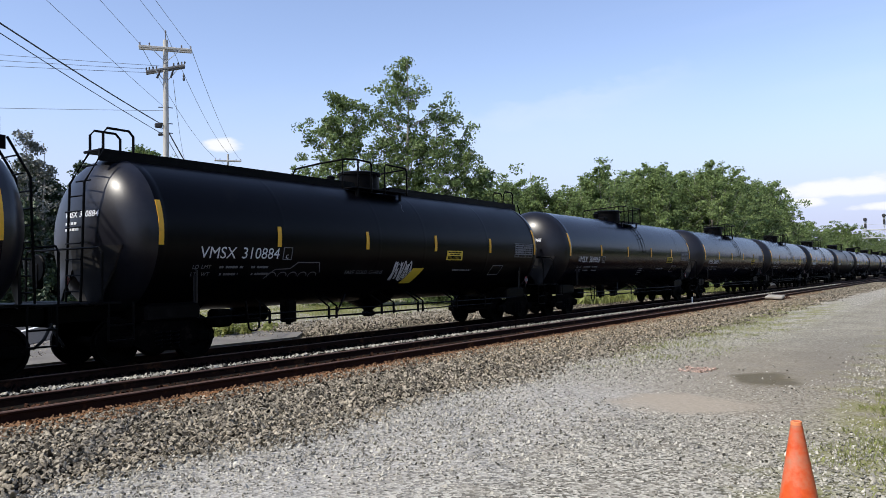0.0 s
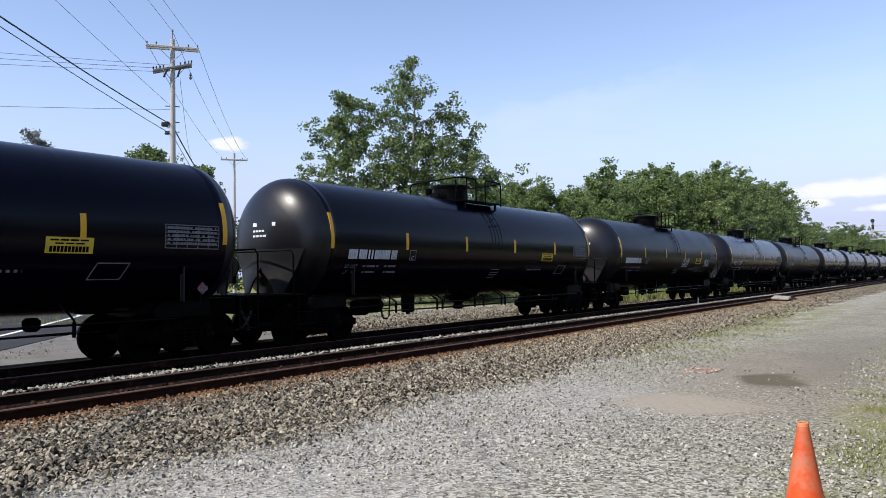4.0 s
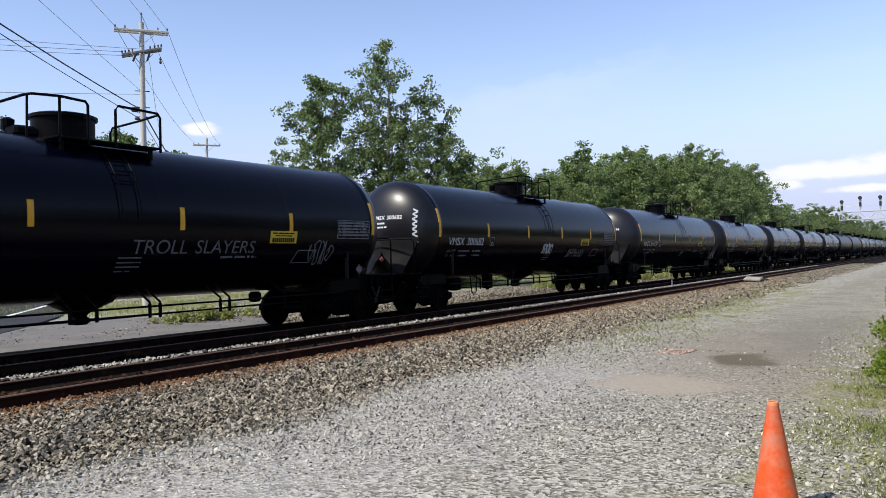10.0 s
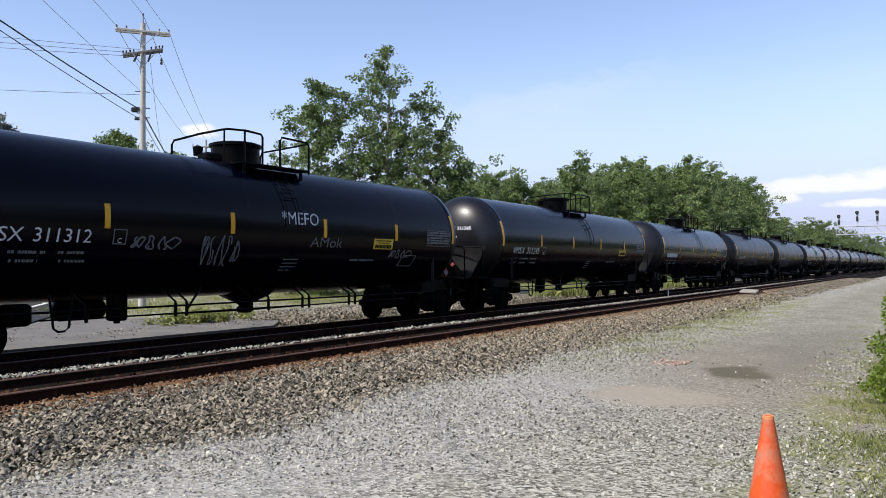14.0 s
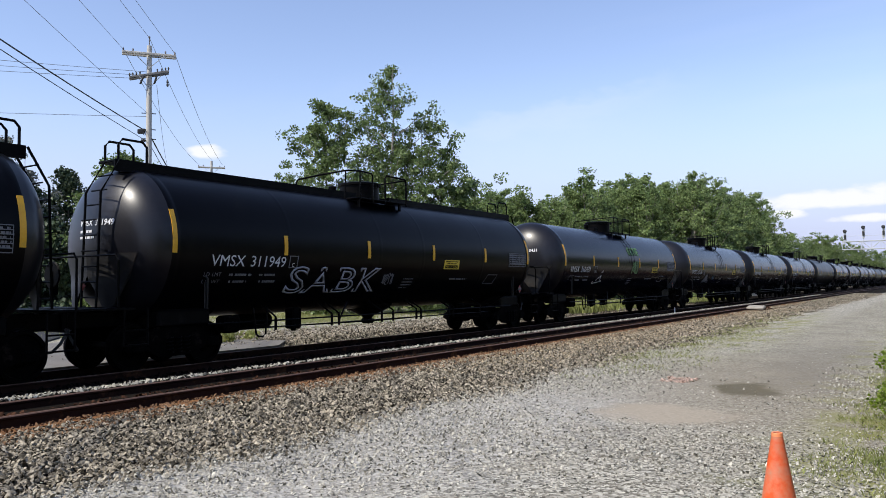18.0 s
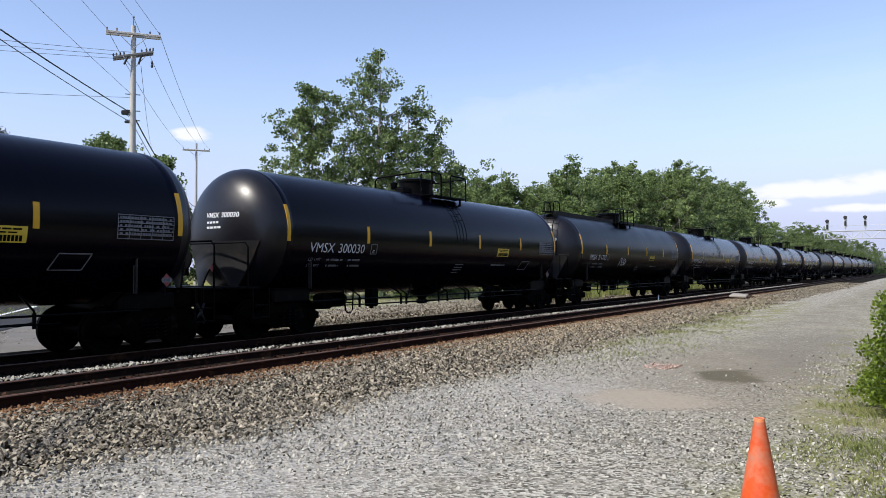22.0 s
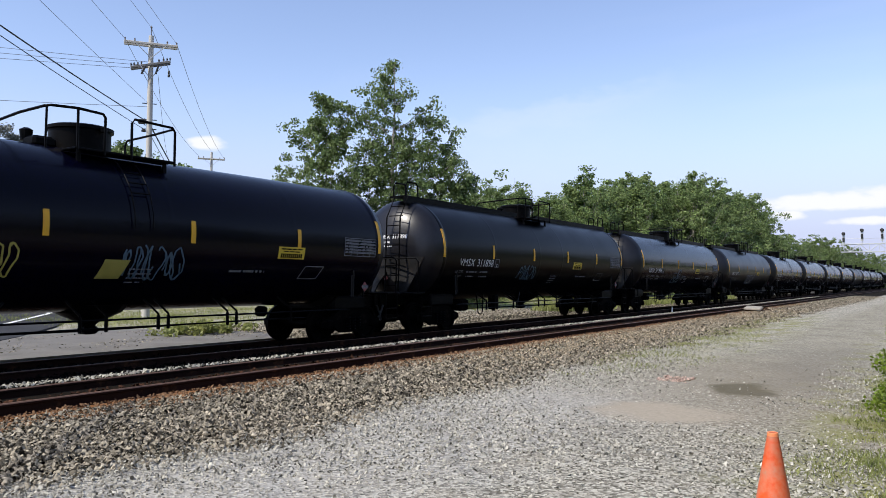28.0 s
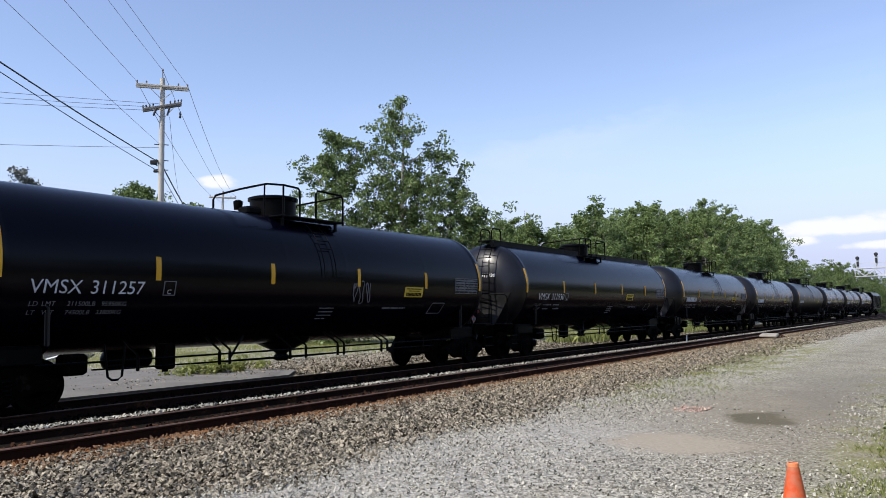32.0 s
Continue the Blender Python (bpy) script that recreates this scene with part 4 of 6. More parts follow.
            for v in me.vertices:
                v.co = (1.474, y0 + v.co.x, 1.28 + v.co.y)
            me.materials.clear(); me.materials.append(SIGNAL_BLACK)
            part("placard_panel", Shape().box((1.466, y0, 1.28), (0.012, 0.22, 0.09), 0.0), GREY_MARK, pc, "white number panel")
            part("placard_figures", me, None, pc)
            part("placard_post", Shape().box((1.42, y0 - 0.02, 1.16), (0.05, 0.05, 0.32), 0.01), STEEL_BLACK, car)
        if sy < 0:
            part("end_placard", Shape().prism([(-0.09, 0.0), (0, -0.09), (0.09, 0.0), (0, 0.09)], 0.012, Matrix(((1, 0, 0, 0.12), (0, 0, 1, -HALF - 0.98), (0, 1, 0, 1.52), (0, 0, 0, 1)))), SIGN_RED, car, "red and white hazard placard on the end")
        # head brace: a plate that narrows from the head down to the sill
        for sx in (-1, 1):
            pts, faces, rows, cols = [], [], 8, 4
            for k in range(rows + 1):
                f = k / rows
                z, xo, yo, yi = 2.16 - 1.14 * f, 1.20 - 0.56 * f, 0.46 + 0.28 * f, 0.84 - 0.06 * f
                xi = 0.50 * max(0.0, (1.62 - z) / 0.6) ** 0.6
                for c in range(cols + 1):
                    g = c / cols
                    x = xi + (xo - xi) * g
                    head = 0.8 * math.sqrt(max(0.0, 1 - (x * x + (z - ZC) ** 2) / (R * R))) + 0.02
                    y = max(head, yi + (yo - yi) * g ** 1.6)
                    pts.append((sx * x, sy * (HALF + y), z))
            n = len(pts)
            pts += [(x, y - sy * 0.05, z) for x, y, z in pts]
            for k in range(rows):
                for c in range(cols):
                    q = k * (cols + 1) + c
                    faces += [(q, q + 1, q + cols + 2, q + cols + 1), (n + q, n + q + cols + 1, n + q + cols + 2, n + q + 1)]
                q = k * (cols + 1)
                faces += [(q, q + cols + 1, n + q + cols + 1, n + q), (q + cols, n + q + cols, n + q + 2 * cols + 1, q + 2 * cols + 1)]
            pl = Shape().add(pts, faces)
            part("head_brace", pl, BRACE, car, "tapered dusty head brace", True)
        part("stub_sill", Shape().box((0, sy * (HALF + 0.35), 0.86), (0.42, 2.4, 0.34), 0.03).box((0, sy * (HALF + 1.42), 0.86), (0.62, 0.10, 0.42), 0.02), STEEL_BLACK, car)
        part("coupler", Shape().box((0, sy * (HALF + 1.52), 0.86), (0.16, 0.36, 0.18), 0.03).box((0.05, sy * (HALF + 1.66), 0.86), (0.30, 0.17, 0.30), 0.05), GRIMY, car, "cast knuckle coupler")
        part("brake_hose", Shape().tube([(0.35, sy * (HALF + 1.4), 0.72), (0.36, sy * (HALF + 1.55), 0.45), (0.30, sy * (HALF + 1.68), 0.30), (0.18, sy * (HALF + 1.74), 0.28)], 0.03, 6), CABLE, car)
        part("end_platform", Shape().box((0, sy * (HALF + 0.95), 1.08), (2.7, 0.62, 0.05), 0.01), STEEL_BLACK, car)
        e = sy * (HALF + 1.02)
        part("end_handrail", Shape().tube([(-1.32, e, 1.08), (-1.32, e, 2.0), (-1.25, e, 2.10), (1.25, e, 2.10), (1.34, e, 2.0), (1.34, e, 1.08)], 0.022, 6), STEEL_BLACK, car)
        st = Shape()
        for k in range(2):
            st.tube([(1.42, sy * (HALF + 0.45 + k * 0.5), 1.08), (1.42, sy * (HALF + 0.45 + k * 0.5), 0.38)], 0.02, 6)
        for z in (0.4, 0.68):
            st.box((1.42, sy * (HALF + 0.70), z), (0.06, 0.5, 0.03), 0.005)
        part("sill_step", st, STEEL_BLACK, car)
        part("grab_iron", Shape().tube([(1.43, sy * (HALF - 0.95), 1.02), (1.44, sy * (HALF - 0.95), 1.66), (1.40, sy * (HALF - 0.90), 1.72), (1.34, sy * (HALF - 0.84), 1.72)], 0.022, 6).box((1.40, sy * (HALF - 0.95), 1.3), (0.03, 0.10, 0.55), 0.01), BRACE, car)
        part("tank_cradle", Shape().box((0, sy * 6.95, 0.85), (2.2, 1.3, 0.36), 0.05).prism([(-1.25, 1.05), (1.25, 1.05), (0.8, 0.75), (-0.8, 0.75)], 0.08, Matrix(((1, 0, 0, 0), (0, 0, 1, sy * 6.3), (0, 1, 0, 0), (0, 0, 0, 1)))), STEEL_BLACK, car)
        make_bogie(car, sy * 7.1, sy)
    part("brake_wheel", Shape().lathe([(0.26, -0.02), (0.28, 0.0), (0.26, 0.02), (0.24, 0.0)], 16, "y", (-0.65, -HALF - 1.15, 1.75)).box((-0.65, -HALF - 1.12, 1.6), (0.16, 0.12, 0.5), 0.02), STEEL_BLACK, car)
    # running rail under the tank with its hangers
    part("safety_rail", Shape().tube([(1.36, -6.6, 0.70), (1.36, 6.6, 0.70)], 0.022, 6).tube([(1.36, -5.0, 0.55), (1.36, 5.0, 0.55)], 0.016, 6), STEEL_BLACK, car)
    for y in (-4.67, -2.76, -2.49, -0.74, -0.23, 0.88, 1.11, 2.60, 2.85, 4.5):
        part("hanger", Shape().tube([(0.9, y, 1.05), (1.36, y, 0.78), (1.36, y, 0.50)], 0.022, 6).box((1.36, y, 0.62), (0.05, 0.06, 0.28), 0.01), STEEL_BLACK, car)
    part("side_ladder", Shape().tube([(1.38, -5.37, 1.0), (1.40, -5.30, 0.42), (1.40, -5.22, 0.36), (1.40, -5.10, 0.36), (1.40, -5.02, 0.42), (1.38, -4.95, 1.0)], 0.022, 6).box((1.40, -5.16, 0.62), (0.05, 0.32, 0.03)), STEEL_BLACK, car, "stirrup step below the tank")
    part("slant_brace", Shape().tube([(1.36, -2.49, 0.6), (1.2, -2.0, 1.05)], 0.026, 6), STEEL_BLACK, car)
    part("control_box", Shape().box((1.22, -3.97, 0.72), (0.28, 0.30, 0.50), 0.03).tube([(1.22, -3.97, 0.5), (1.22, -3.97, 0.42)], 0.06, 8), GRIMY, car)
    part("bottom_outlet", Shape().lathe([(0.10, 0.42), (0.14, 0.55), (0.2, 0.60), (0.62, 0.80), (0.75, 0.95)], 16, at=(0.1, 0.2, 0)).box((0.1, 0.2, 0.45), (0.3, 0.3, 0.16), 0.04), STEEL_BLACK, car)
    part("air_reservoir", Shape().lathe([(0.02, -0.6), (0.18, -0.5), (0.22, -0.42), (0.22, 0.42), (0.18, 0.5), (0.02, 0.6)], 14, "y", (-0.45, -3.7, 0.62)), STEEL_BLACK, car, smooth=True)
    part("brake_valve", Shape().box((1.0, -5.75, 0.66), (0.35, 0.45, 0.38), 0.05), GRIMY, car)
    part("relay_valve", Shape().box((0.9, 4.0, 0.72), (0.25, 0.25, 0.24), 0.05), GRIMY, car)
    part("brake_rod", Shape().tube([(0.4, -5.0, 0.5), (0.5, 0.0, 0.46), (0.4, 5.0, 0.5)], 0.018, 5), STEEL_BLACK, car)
    # fittings on top
    top = ZC + R
    dome = part("manway_housing", Shape().lathe([(0.57, top - 0.2), (0.57, top + 0.38), (0.62, top + 0.39), (0.62, top + 0.45), (0.54, top + 0.48), (0.02, top + 0.50)], 28), STEEL_BLACK, car, "round black manway housing", smooth=True)
    part("housing_clasp", Shape().box((0.63, 0.1, top + 0.38), (0.06, 0.14, 0.12), 0.02), STEEL_BLACK, dome)
    lo, hi, dy = top - 0.2, top + 0.60, (0.0 if walkway else 0.6)
    part("platform_railing", Shape().tube([(1.1, dy - 0.77, lo), (1.1, dy - 0.77, hi - 0.08), (1.1, dy - 0.82, hi - 0.02), (1.1, dy - 1.31, hi), (1.1, dy - 1.82, hi - 0.04), (1.02, dy - 1.9, hi - 0.06), (0.3, dy - 1.95, hi - 0.1), (-0.6, dy - 1.9, hi - 0.15), (-0.68, dy - 1.9, hi - 0.24), (-0.68, dy - 1.9, lo + 0.1)], 0.026, 6).tube([(1.1, dy - 1.31, hi), (1.1, dy - 1.31, lo)], 0.024, 6).tube([(1.08, dy - 1.88, hi - 0.06), (1.06, dy - 1.88, lo)], 0.02, 6), STEEL_BLACK, car)
    part("platform_railing", Shape().tube([(1.1, dy - 0.21, lo), (1.1, dy - 0.21, hi - 0.08), (1.1, dy - 0.15, hi), (1.1, dy + 0.72, hi - 0.02), (1.1, dy + 0.78, hi - 0.1), (1.1, dy + 0.78, lo)], 0.026, 6).tube([(1.08, dy + 0.76, hi - 0.04), (0.3, dy + 0.85, hi - 0.06), (-0.6, dy + 0.85, hi - 0.1), (-0.68, dy + 0.85, hi - 0.2), (-0.68, dy + 0.85, lo + 0.1)], 0.024, 6), STEEL_BLACK, car)
    part("top_platform", Shape().box((0.88, dy - 0.28, top - 0.12), (0.45, 2.15, 0.04), 0.008), STEEL_BLACK, car)
    for y in (dy - 1.2, dy + 0.65):
        part("platform_bracket", Shape().box((0.95, y, top - 0.28), (0.06, 0.08, 0.3), 0.01), STEEL_BLACK, car)
    part("valve_box", Shape().box((0.1, -0.85, top + 0.05), (0.4, 0.45, 0.2), 0.05).lathe([(0.1, top + 0.1), (0.12, top + 0.3), (0.05, top + 0.34)], 10, at=(-0.2, -0.95, 0)), STEEL_BLACK, car)
    ld = Shape()
    for y in (dy - 0.45, dy - 0.05):
        ld.tube([(( R + 0.06) * math.cos(a), y, ZC + (R + 0.06) * math.sin(a)) for a in (0.95, 0.85, 0.7, 0.55, 0.4, 0.2, 0.0)], 0.011, 5)
    for a in (0.44, 0.58, 0.74):
        ld.tube([((R + 0.06) * math.cos(a), dy - 0.45, ZC + (R + 0.06) * math.sin(a)), ((R + 0.06) * math.cos(a), dy - 0.05, ZC + (R + 0.06) * math.sin(a))], 0.014, 5)
    if not walkway:
        part("tank_ladder", ld, STEEL_BLACK, car)
    if walkway:
        for sy in (-1, 1):
            mid, long = sy * (0.75 + HALF + 0.55) / 2, HALF + 0.55 - 0.75
            part("running_board", Shape().box((0.2, mid, top + 0.07), (0.55, long, 0.05), 0.01).box((0.47, mid, top - 0.02), (0.05, long, 0.24), 0.0), STEEL_BLACK, car, "narrow black running board")
            for x in (0.0, 0.45):
                hr = Shape().tube([(x, sy * (HALF + 0.45), top + 0.08), (x, sy * (HALF + 0.45), top + 0.42), (x, sy * (HALF + 0.36), top + 0.52), (x, sy * (HALF - 0.10), top + 0.52), (x, sy * (HALF - 0.2), top + 0.42), (x, sy * (HALF - 0.2), top + 0.08)], 0.026, 6)
                part("board_handrail", hr, STEEL_BLACK, car)
            ld = Shape()
            for x in (0.1, 0.6):
                ld.tube([(x, sy * (HALF + 0.52), top + 0.06), (x, sy * (HALF + 0.92), top - 0.6), (x, sy * (HALF + 1.0), 1.1)], 0.024, 6)
            for k in range(9):
                z = 1.3 + k * 0.3
                y = HALF + 1.0 - 0.45 * max(0, (z - 2.9) / 1.1)
                ld.tube([(0.1, sy * y, z), (0.6, sy * y, z)], 0.016, 5)
            part("end_ladder", ld, STEEL_BLACK, car)
    for o in car.children:
        if o.name.split(".")[0] in ("weight_word", "weight_figures", "test_table", "table_entry_row", "head_lettering", "head_notice", "stencil_text", "stencil_note", "reporting_mark", "placard_text", "head_number"):
            o["kind"] = "stuff"
    return car


def merge(shapes):
    s = Shape()
    for q in shapes:
        s.add(q.v, q.f)
    return s.v, s.f


def make_last_car():
    """The car at the end of the train, a dark covered hopper."""
    car = empty("hopper_car")
    part("hopper_body", Shape().prism([(-1.55, 1.2), (-1.55, 3.4), (-1.2, 3.95), (1.2, 3.95), (1.55, 3.4), (1.55, 1.2)], 14.0, Matrix(((1, 0, 0, 0), (0, 0, 1, 0), (0, 1, 0, 0), (0, 0, 0, 1)))), TANK_FADED, car)
    for i in range(9):
        part("side_rib", Shape().box((1.58, -6.4 + i * 1.6, 2.3), (0.08, 0.12, 2.2), 0.02), TANK_FADED, car)
    part("side_sill", Shape().box((0, 0, 1.1), (3.1, 15.5, 0.22), 0.03), STEEL_BLACK, car)
    for y in (-3.6, 0, 3.6):
        part("hopper_chute", Shape().prism([(-1.3, 1.1), (1.3, 1.1), (0.5, 0.4), (-0.5, 0.4)], 1.4, Matrix(((1, 0, 0, 0), (0, 0, 1, y), (0, 1, 0, 0), (0, 0, 0, 1)))), STEEL_BLACK, car)
    for sy in (-1, 1):
        part("coupler", Shape().box((0, sy * 8.2, 0.86), (0.2, 1.2, 0.22), 0.03), GRIMY, car)
        make_bogie(car, sy * 6.0, sy)
    return car


NUMBERS = {1: "310884", 2: "300968", 3: "300875", 4: "300891", 7: "310501", 8: "315740", 9: "311249", 10: "300719", 11: "300682", 12: "311534", 13: "310811", 14: "311312", 15: "311245", 17: "311837", 18: "311949", 19: "310431", 20: "310138", 21: "310090", 22: "300030", 23: "311703", 24: "311630", 25: "300733", 27: "300829", 28: "311898", 29: "311696", 30: "310772", 31: "311257", 32: "311930"}
WALKWAY = {0, 1, 17, 18, 23, 28, 29, 30, 32}
FADED = {1, 6, 8, 17, 18, 23, 28, 30, 35}
LAST = 39
SPEED = 0.9435 * CAR
# where the middle of each car stands at the start, in metres along the track
MIDDLES = {0: -1.6, 1: 16.48, 2: 34.58, 3: 52.86, 4: 71.0, 5: 89.1, 6: 107.2, 7: 125.4, 8: 142.78, 9: 161.2, 10: 179.15, 11: 197.3, 12: 215.6, 13: 233.75, 14: 251.8, 15: 270.0, 16: 288.3, 17: 306.5, 18: 324.6, 19: 342.8, 20: 360.5, 21: 378.5, 22: 396.5, 23: 414.6, 24: 432.9, 25: 450.9, 26: 469.0, 27: 486.75, 28: 505.1, 29: 523.45, 30: 541.8, 31: 559.88, 32: 578.0}
for n in range(33, LAST + 1):
    MIDDLES[n] = MIDDLES[n - 1] + CAR
LONG = {0, 1, 2, 3, 4, 8, 10, 15, 17, 18, 22, 23, 25, 27, 28, 29, 30, 32}
OWNER = {8: "TILX "}
SIGN_SHIFT = {8: -0.55, 22: -1.1, 24: -0.9}
CAR_Z = RAIL_Z
cars = {}


def make_train():
    kinds = {"plain": make_car(False, 7.38), "long": make_car(False, 7.62, 3.9), "walkway": make_car(True, 7.62, 2.1)}
    spare = dict(kinds)
    faded_tank = {}
    for n in range(0, LAST):
        w = n in WALKWAY
        kind_of = "walkway" if w else "long" if n in LONG else "plain"
        half = 7.38 if kind_of == "plain" else 7.62
        car = copy_thing(kinds[kind_of], pose(0, 0, 0))
        look_of = "faded black" if n in FADED else "glossy black"
        tagged(car, f"{look_of} railway tank car" + (" with a running board on top" if w else " with yellow reflective strips"), "tank car", "tank cars of the train")
        for o in car.children:
            kind = o.name.split(".")[0]
            if kind == "tank" and n in FADED:
                if kind_of not in faded_tank:
                    faded_tank[kind_of] = o.data.copy()
                    faded_tank[kind_of].materials[0] = TANK_FADED
                o.data = faded_tank[kind_of]
            if kind == "reporting_mark":
                if n in NUMBERS:
                    o.data = lettering(OWNER.get(n, "VMSX ") + NUMBERS[n], MARK, MARK_U - (-0.06 if w else 0.1), MARK_V)
                else:
                    o.data = bars([1.9], MARK_U, MARK_V, 0.24, 0.3, n).mesh("reporting_mark", WHITE_MARK)
            if n in SIGN_SHIFT and kind in ("emergency_placard", "placard_text"):
                o.location.y = SIGN_SHIFT[n]
            if kind == "head_number" and n in NUMBERS:
                o.data = head_lettering(OWNER.get(n, "VMSX ") + NUMBERS[n], half)
            elif kind == "head_number":
                o.data = Shape().add([head_point(x, z, half) for x, z in ((-0.3, 0.34), (0.46, 0.34), (0.46, 0.43), (-0.3, 0.43))], [(0, 1, 2, 3)]).mesh("head_number", WHITE_MARK)
        cars[n] = car
    for k in spare.values():
        for o in [*k.children_recursive, k]:
            bpy.data.objects.remove(o)
    fig = [o for o in cars[31].children if o.name.split(".")[0] == "weight_figures"]
    for k, (o, words) in enumerate(zip(fig, ("211500LB  95950KG", "74500LB  33800KG"))):
        o.data = lettering(words, 0.125, MARK_U + 0.6, -0.70 - k * 0.165, mat=GREY_MARK)
    cars[LAST] = tagged(make_last_car(), "dark covered hopper car at the train's end", "hopper car", "cars of the train")
    for n, u, v, w, h, m, k in (
        (1, -0.3, -0.85, 0.8, 0.6, SCRAWL_WHITE, 6),
        (6, 1.2, -0.40, 0.95, 0.45, SCRAWL_WHITE, 4), (6, 3.3, -0.7, 1.0, 0.3, SCRAWL_DIM, 4), (6, 5.0, -0.40, 0.9, 0.45, SCRAWL_WHITE, 4),
        (9, 0.7, -0.65, 0.9, 0.35, SCRAWL_DIM, 4), (9, 2.1, -0.6, 1.1, 0.35, GREY_MARK, 5),
        (10, -3.4, -0.75, 1.4, 0.6, SCRAWL_DIM, 4), (10, 5.2, -0.75, 0.9, 0.6, SCRAWL_DIM, 4),
        (11, -0.1, -0.6, 0.8, 0.5, SCRAWL_WHITE, 6), (11, 2.3, -0.75, 1.6, 0.4, SCRAWL_DIM, 5),
        (14, -3.85, -0.33, 1.05, 0.28, SCRAWL_DIM, 4), (14, -2.25, -0.67, 1.05, 0.66, SCRAWL_DIM, 5), (14, 4.2, -0.45, 1.0, 0.25, SCRAWL_DIM, 4),
        (18, -0.75, -0.7, 0.5, 0.35, SCRAWL_DIM, 3),
        (19, 0.4, -0.25, 0.9, 0.6, SCRAWL_GREEN, 5),
        (20, -3.9, -0.85, 0.4, 0.2, SCRAWL_DIM, 3), (20, -2.9, -0.85, 0.5, 0.2, SCRAWL_DIM, 3), (20, -1.9, -0.6, 0.6, 0.3, SCRAWL_BLUE, 3), (23, -2.6, -0.5, 0.9, 0.4, SCRAWL_WHITE, 4),
        (27, -3.0, -0.7, 1.1, 0.6, SCRAWL_YELLOW, 4), (27, -0.05, -0.75, 1.4, 0.7, SCRAWL_BLUE, 6), (28, -2.6, -0.7, 1.4, 0.6, SCRAWL_BLUE, 5), (29, -0.55, -0.65, 0.95, 0.3, SCRAWL_DIM, 3),
        (31, 1.2, -0.4, 0.8, 0.6, SCRAWL_DIM, 3),
    ):
        draw = block_tag if (n in (6, 9, 18, 20) and w > 0.9) or w > 3 else scrawl
        part("graffiti", draw(n * 7 + k, u, v - 0.25, w, h, m, k), None, cars[n], "sprayed outlined letters" if draw is block_tag else "sprayed scrawl")["kind"] = "stuff"
    part("graffiti", lettering("TROLL SLAYERS", 0.41, 0.42, -0.68, 0.012, 0.0, SCRAWL_DIM), None, cars[10], "pale hand-painted words")
    for n, words, size, u, v, line, wide, m, lab in (
        (30, "BEAM", 1.06, -1.45, -1.15, 0.023, 1.0, SCRAWL_GREY, "greyish white outlined spray letters"), (30, "BEaM", 0.40, 1.28, -0.72, 0.0, 1.04, SCRAWL_DIM, "pale spray letters"),
        (18, "SABK", 1.0, -4.36, -1.16, 0.025, 1.46, SCRAWL_GREY, "greyish white outlined spray letters"), (17, "MERC", 0.92, -3.5, -1.0, 0.018, 1.9, SCRAWL_DIM, "faint outlined spray letters"),
        (14, "*MEFO", 0.42, -0.02, 0.08, 0.0, 1.0, SCRAWL_WHITE, "white spray letters"), (14, "AMok", 0.36, 0.96, -0.44, 0.0, 1.3, SCRAWL_DIM, "pale spray letters"),
        (19, "GONE", 0.52, -0.05, 0.40, 0.026, 1.0, SCRAWL_GREEN, "green spray letters"), (1, "FAKE GOLD CHAINS", 0.15, -2.2, -0.86, 0.0, 1.04, SCRAWL_DIM, "small pale hand-written words"),
    ):
        part("graffiti", lettering(words, size, u, v, 0.012, line, m, wide=wide), None, cars[n], lab)["kind"] = "stuff"
    teeth = [[(0.46 + 0.05 * k, v + (0.09 if k % 2 else 0.0)) for k in range(9)] for v in (0.02, -0.14)]
    body = [ring_of(0.22, 0.10, r, r * 1.1) for r in (0.06, 0.13, 0.20)] + teeth + [[(0.48, v), (0.60, v + 0.05), (0.72, v)] for v in (0.18, 0.26, 0.34, 0.42)] + [[(0.46, -0.18), (0.88, -0.10), (0.88, -0.02)], ring_of(0.60, 0.28, 0.17, 0.28)]
    part("graffiti", strokes(body, SCRAWL_WHITE, 0.016), None, cars[8], "white sprayed rings and zigzags")["kind"] = "stuff"
    notice = part("notice_panel", patch(-1.12, -0.88, -0.12, 0.28), SCRAWL_WHITE, cars[8], "small white notice panel")
    part("notice_bar", Shape().add(*merge([patch(-1.10, -0.90, v, v + 0.05, 0.016, 1) for v in (0.02, 0.12)])), SCRAWL_BLUE, notice)["kind"] = "stuff"
    part("graffiti", strokes([[(-4.05, -0.98), (-3.25, -0.40), (-3.12, -0.90), (-3.95, -1.0), (-4.05, -0.98)], [(-3.75, -0.85), (-3.35, -0.62), (-3.3, -0.88)]], SCRAWL_WHITE, 0.020), None, cars[19], "white sprayed triangle")["kind"] = "stuff"
    wings = [ring_of(-1.85, -0.58, 0.34, 0.13), ring_of(-1.15, -0.50, 0.28, 0.20), [(-1.5, -0.62), (-0.95, -0.22), (-0.85, -0.45), (-1.4, -0.66)], [(-2.25, -1.05), (-2.0, -0.70), (-1.6, -1.02), (-1.3, -0.70), (-1.0, -1.05), (-0.7, -0.65)], ring_of(-1.65, -0.85, 0.16, 0.12), ring_of(-1.25, -0.86, 0.15, 0.12), [(-2.3, -1.04), (-0.95, -1.02)]]
    part("graffiti", strokes(wings, SCRAWL_BLUE, 0.016), None, cars[29], "blue sprayed loops and letters")["kind"] = "stuff"
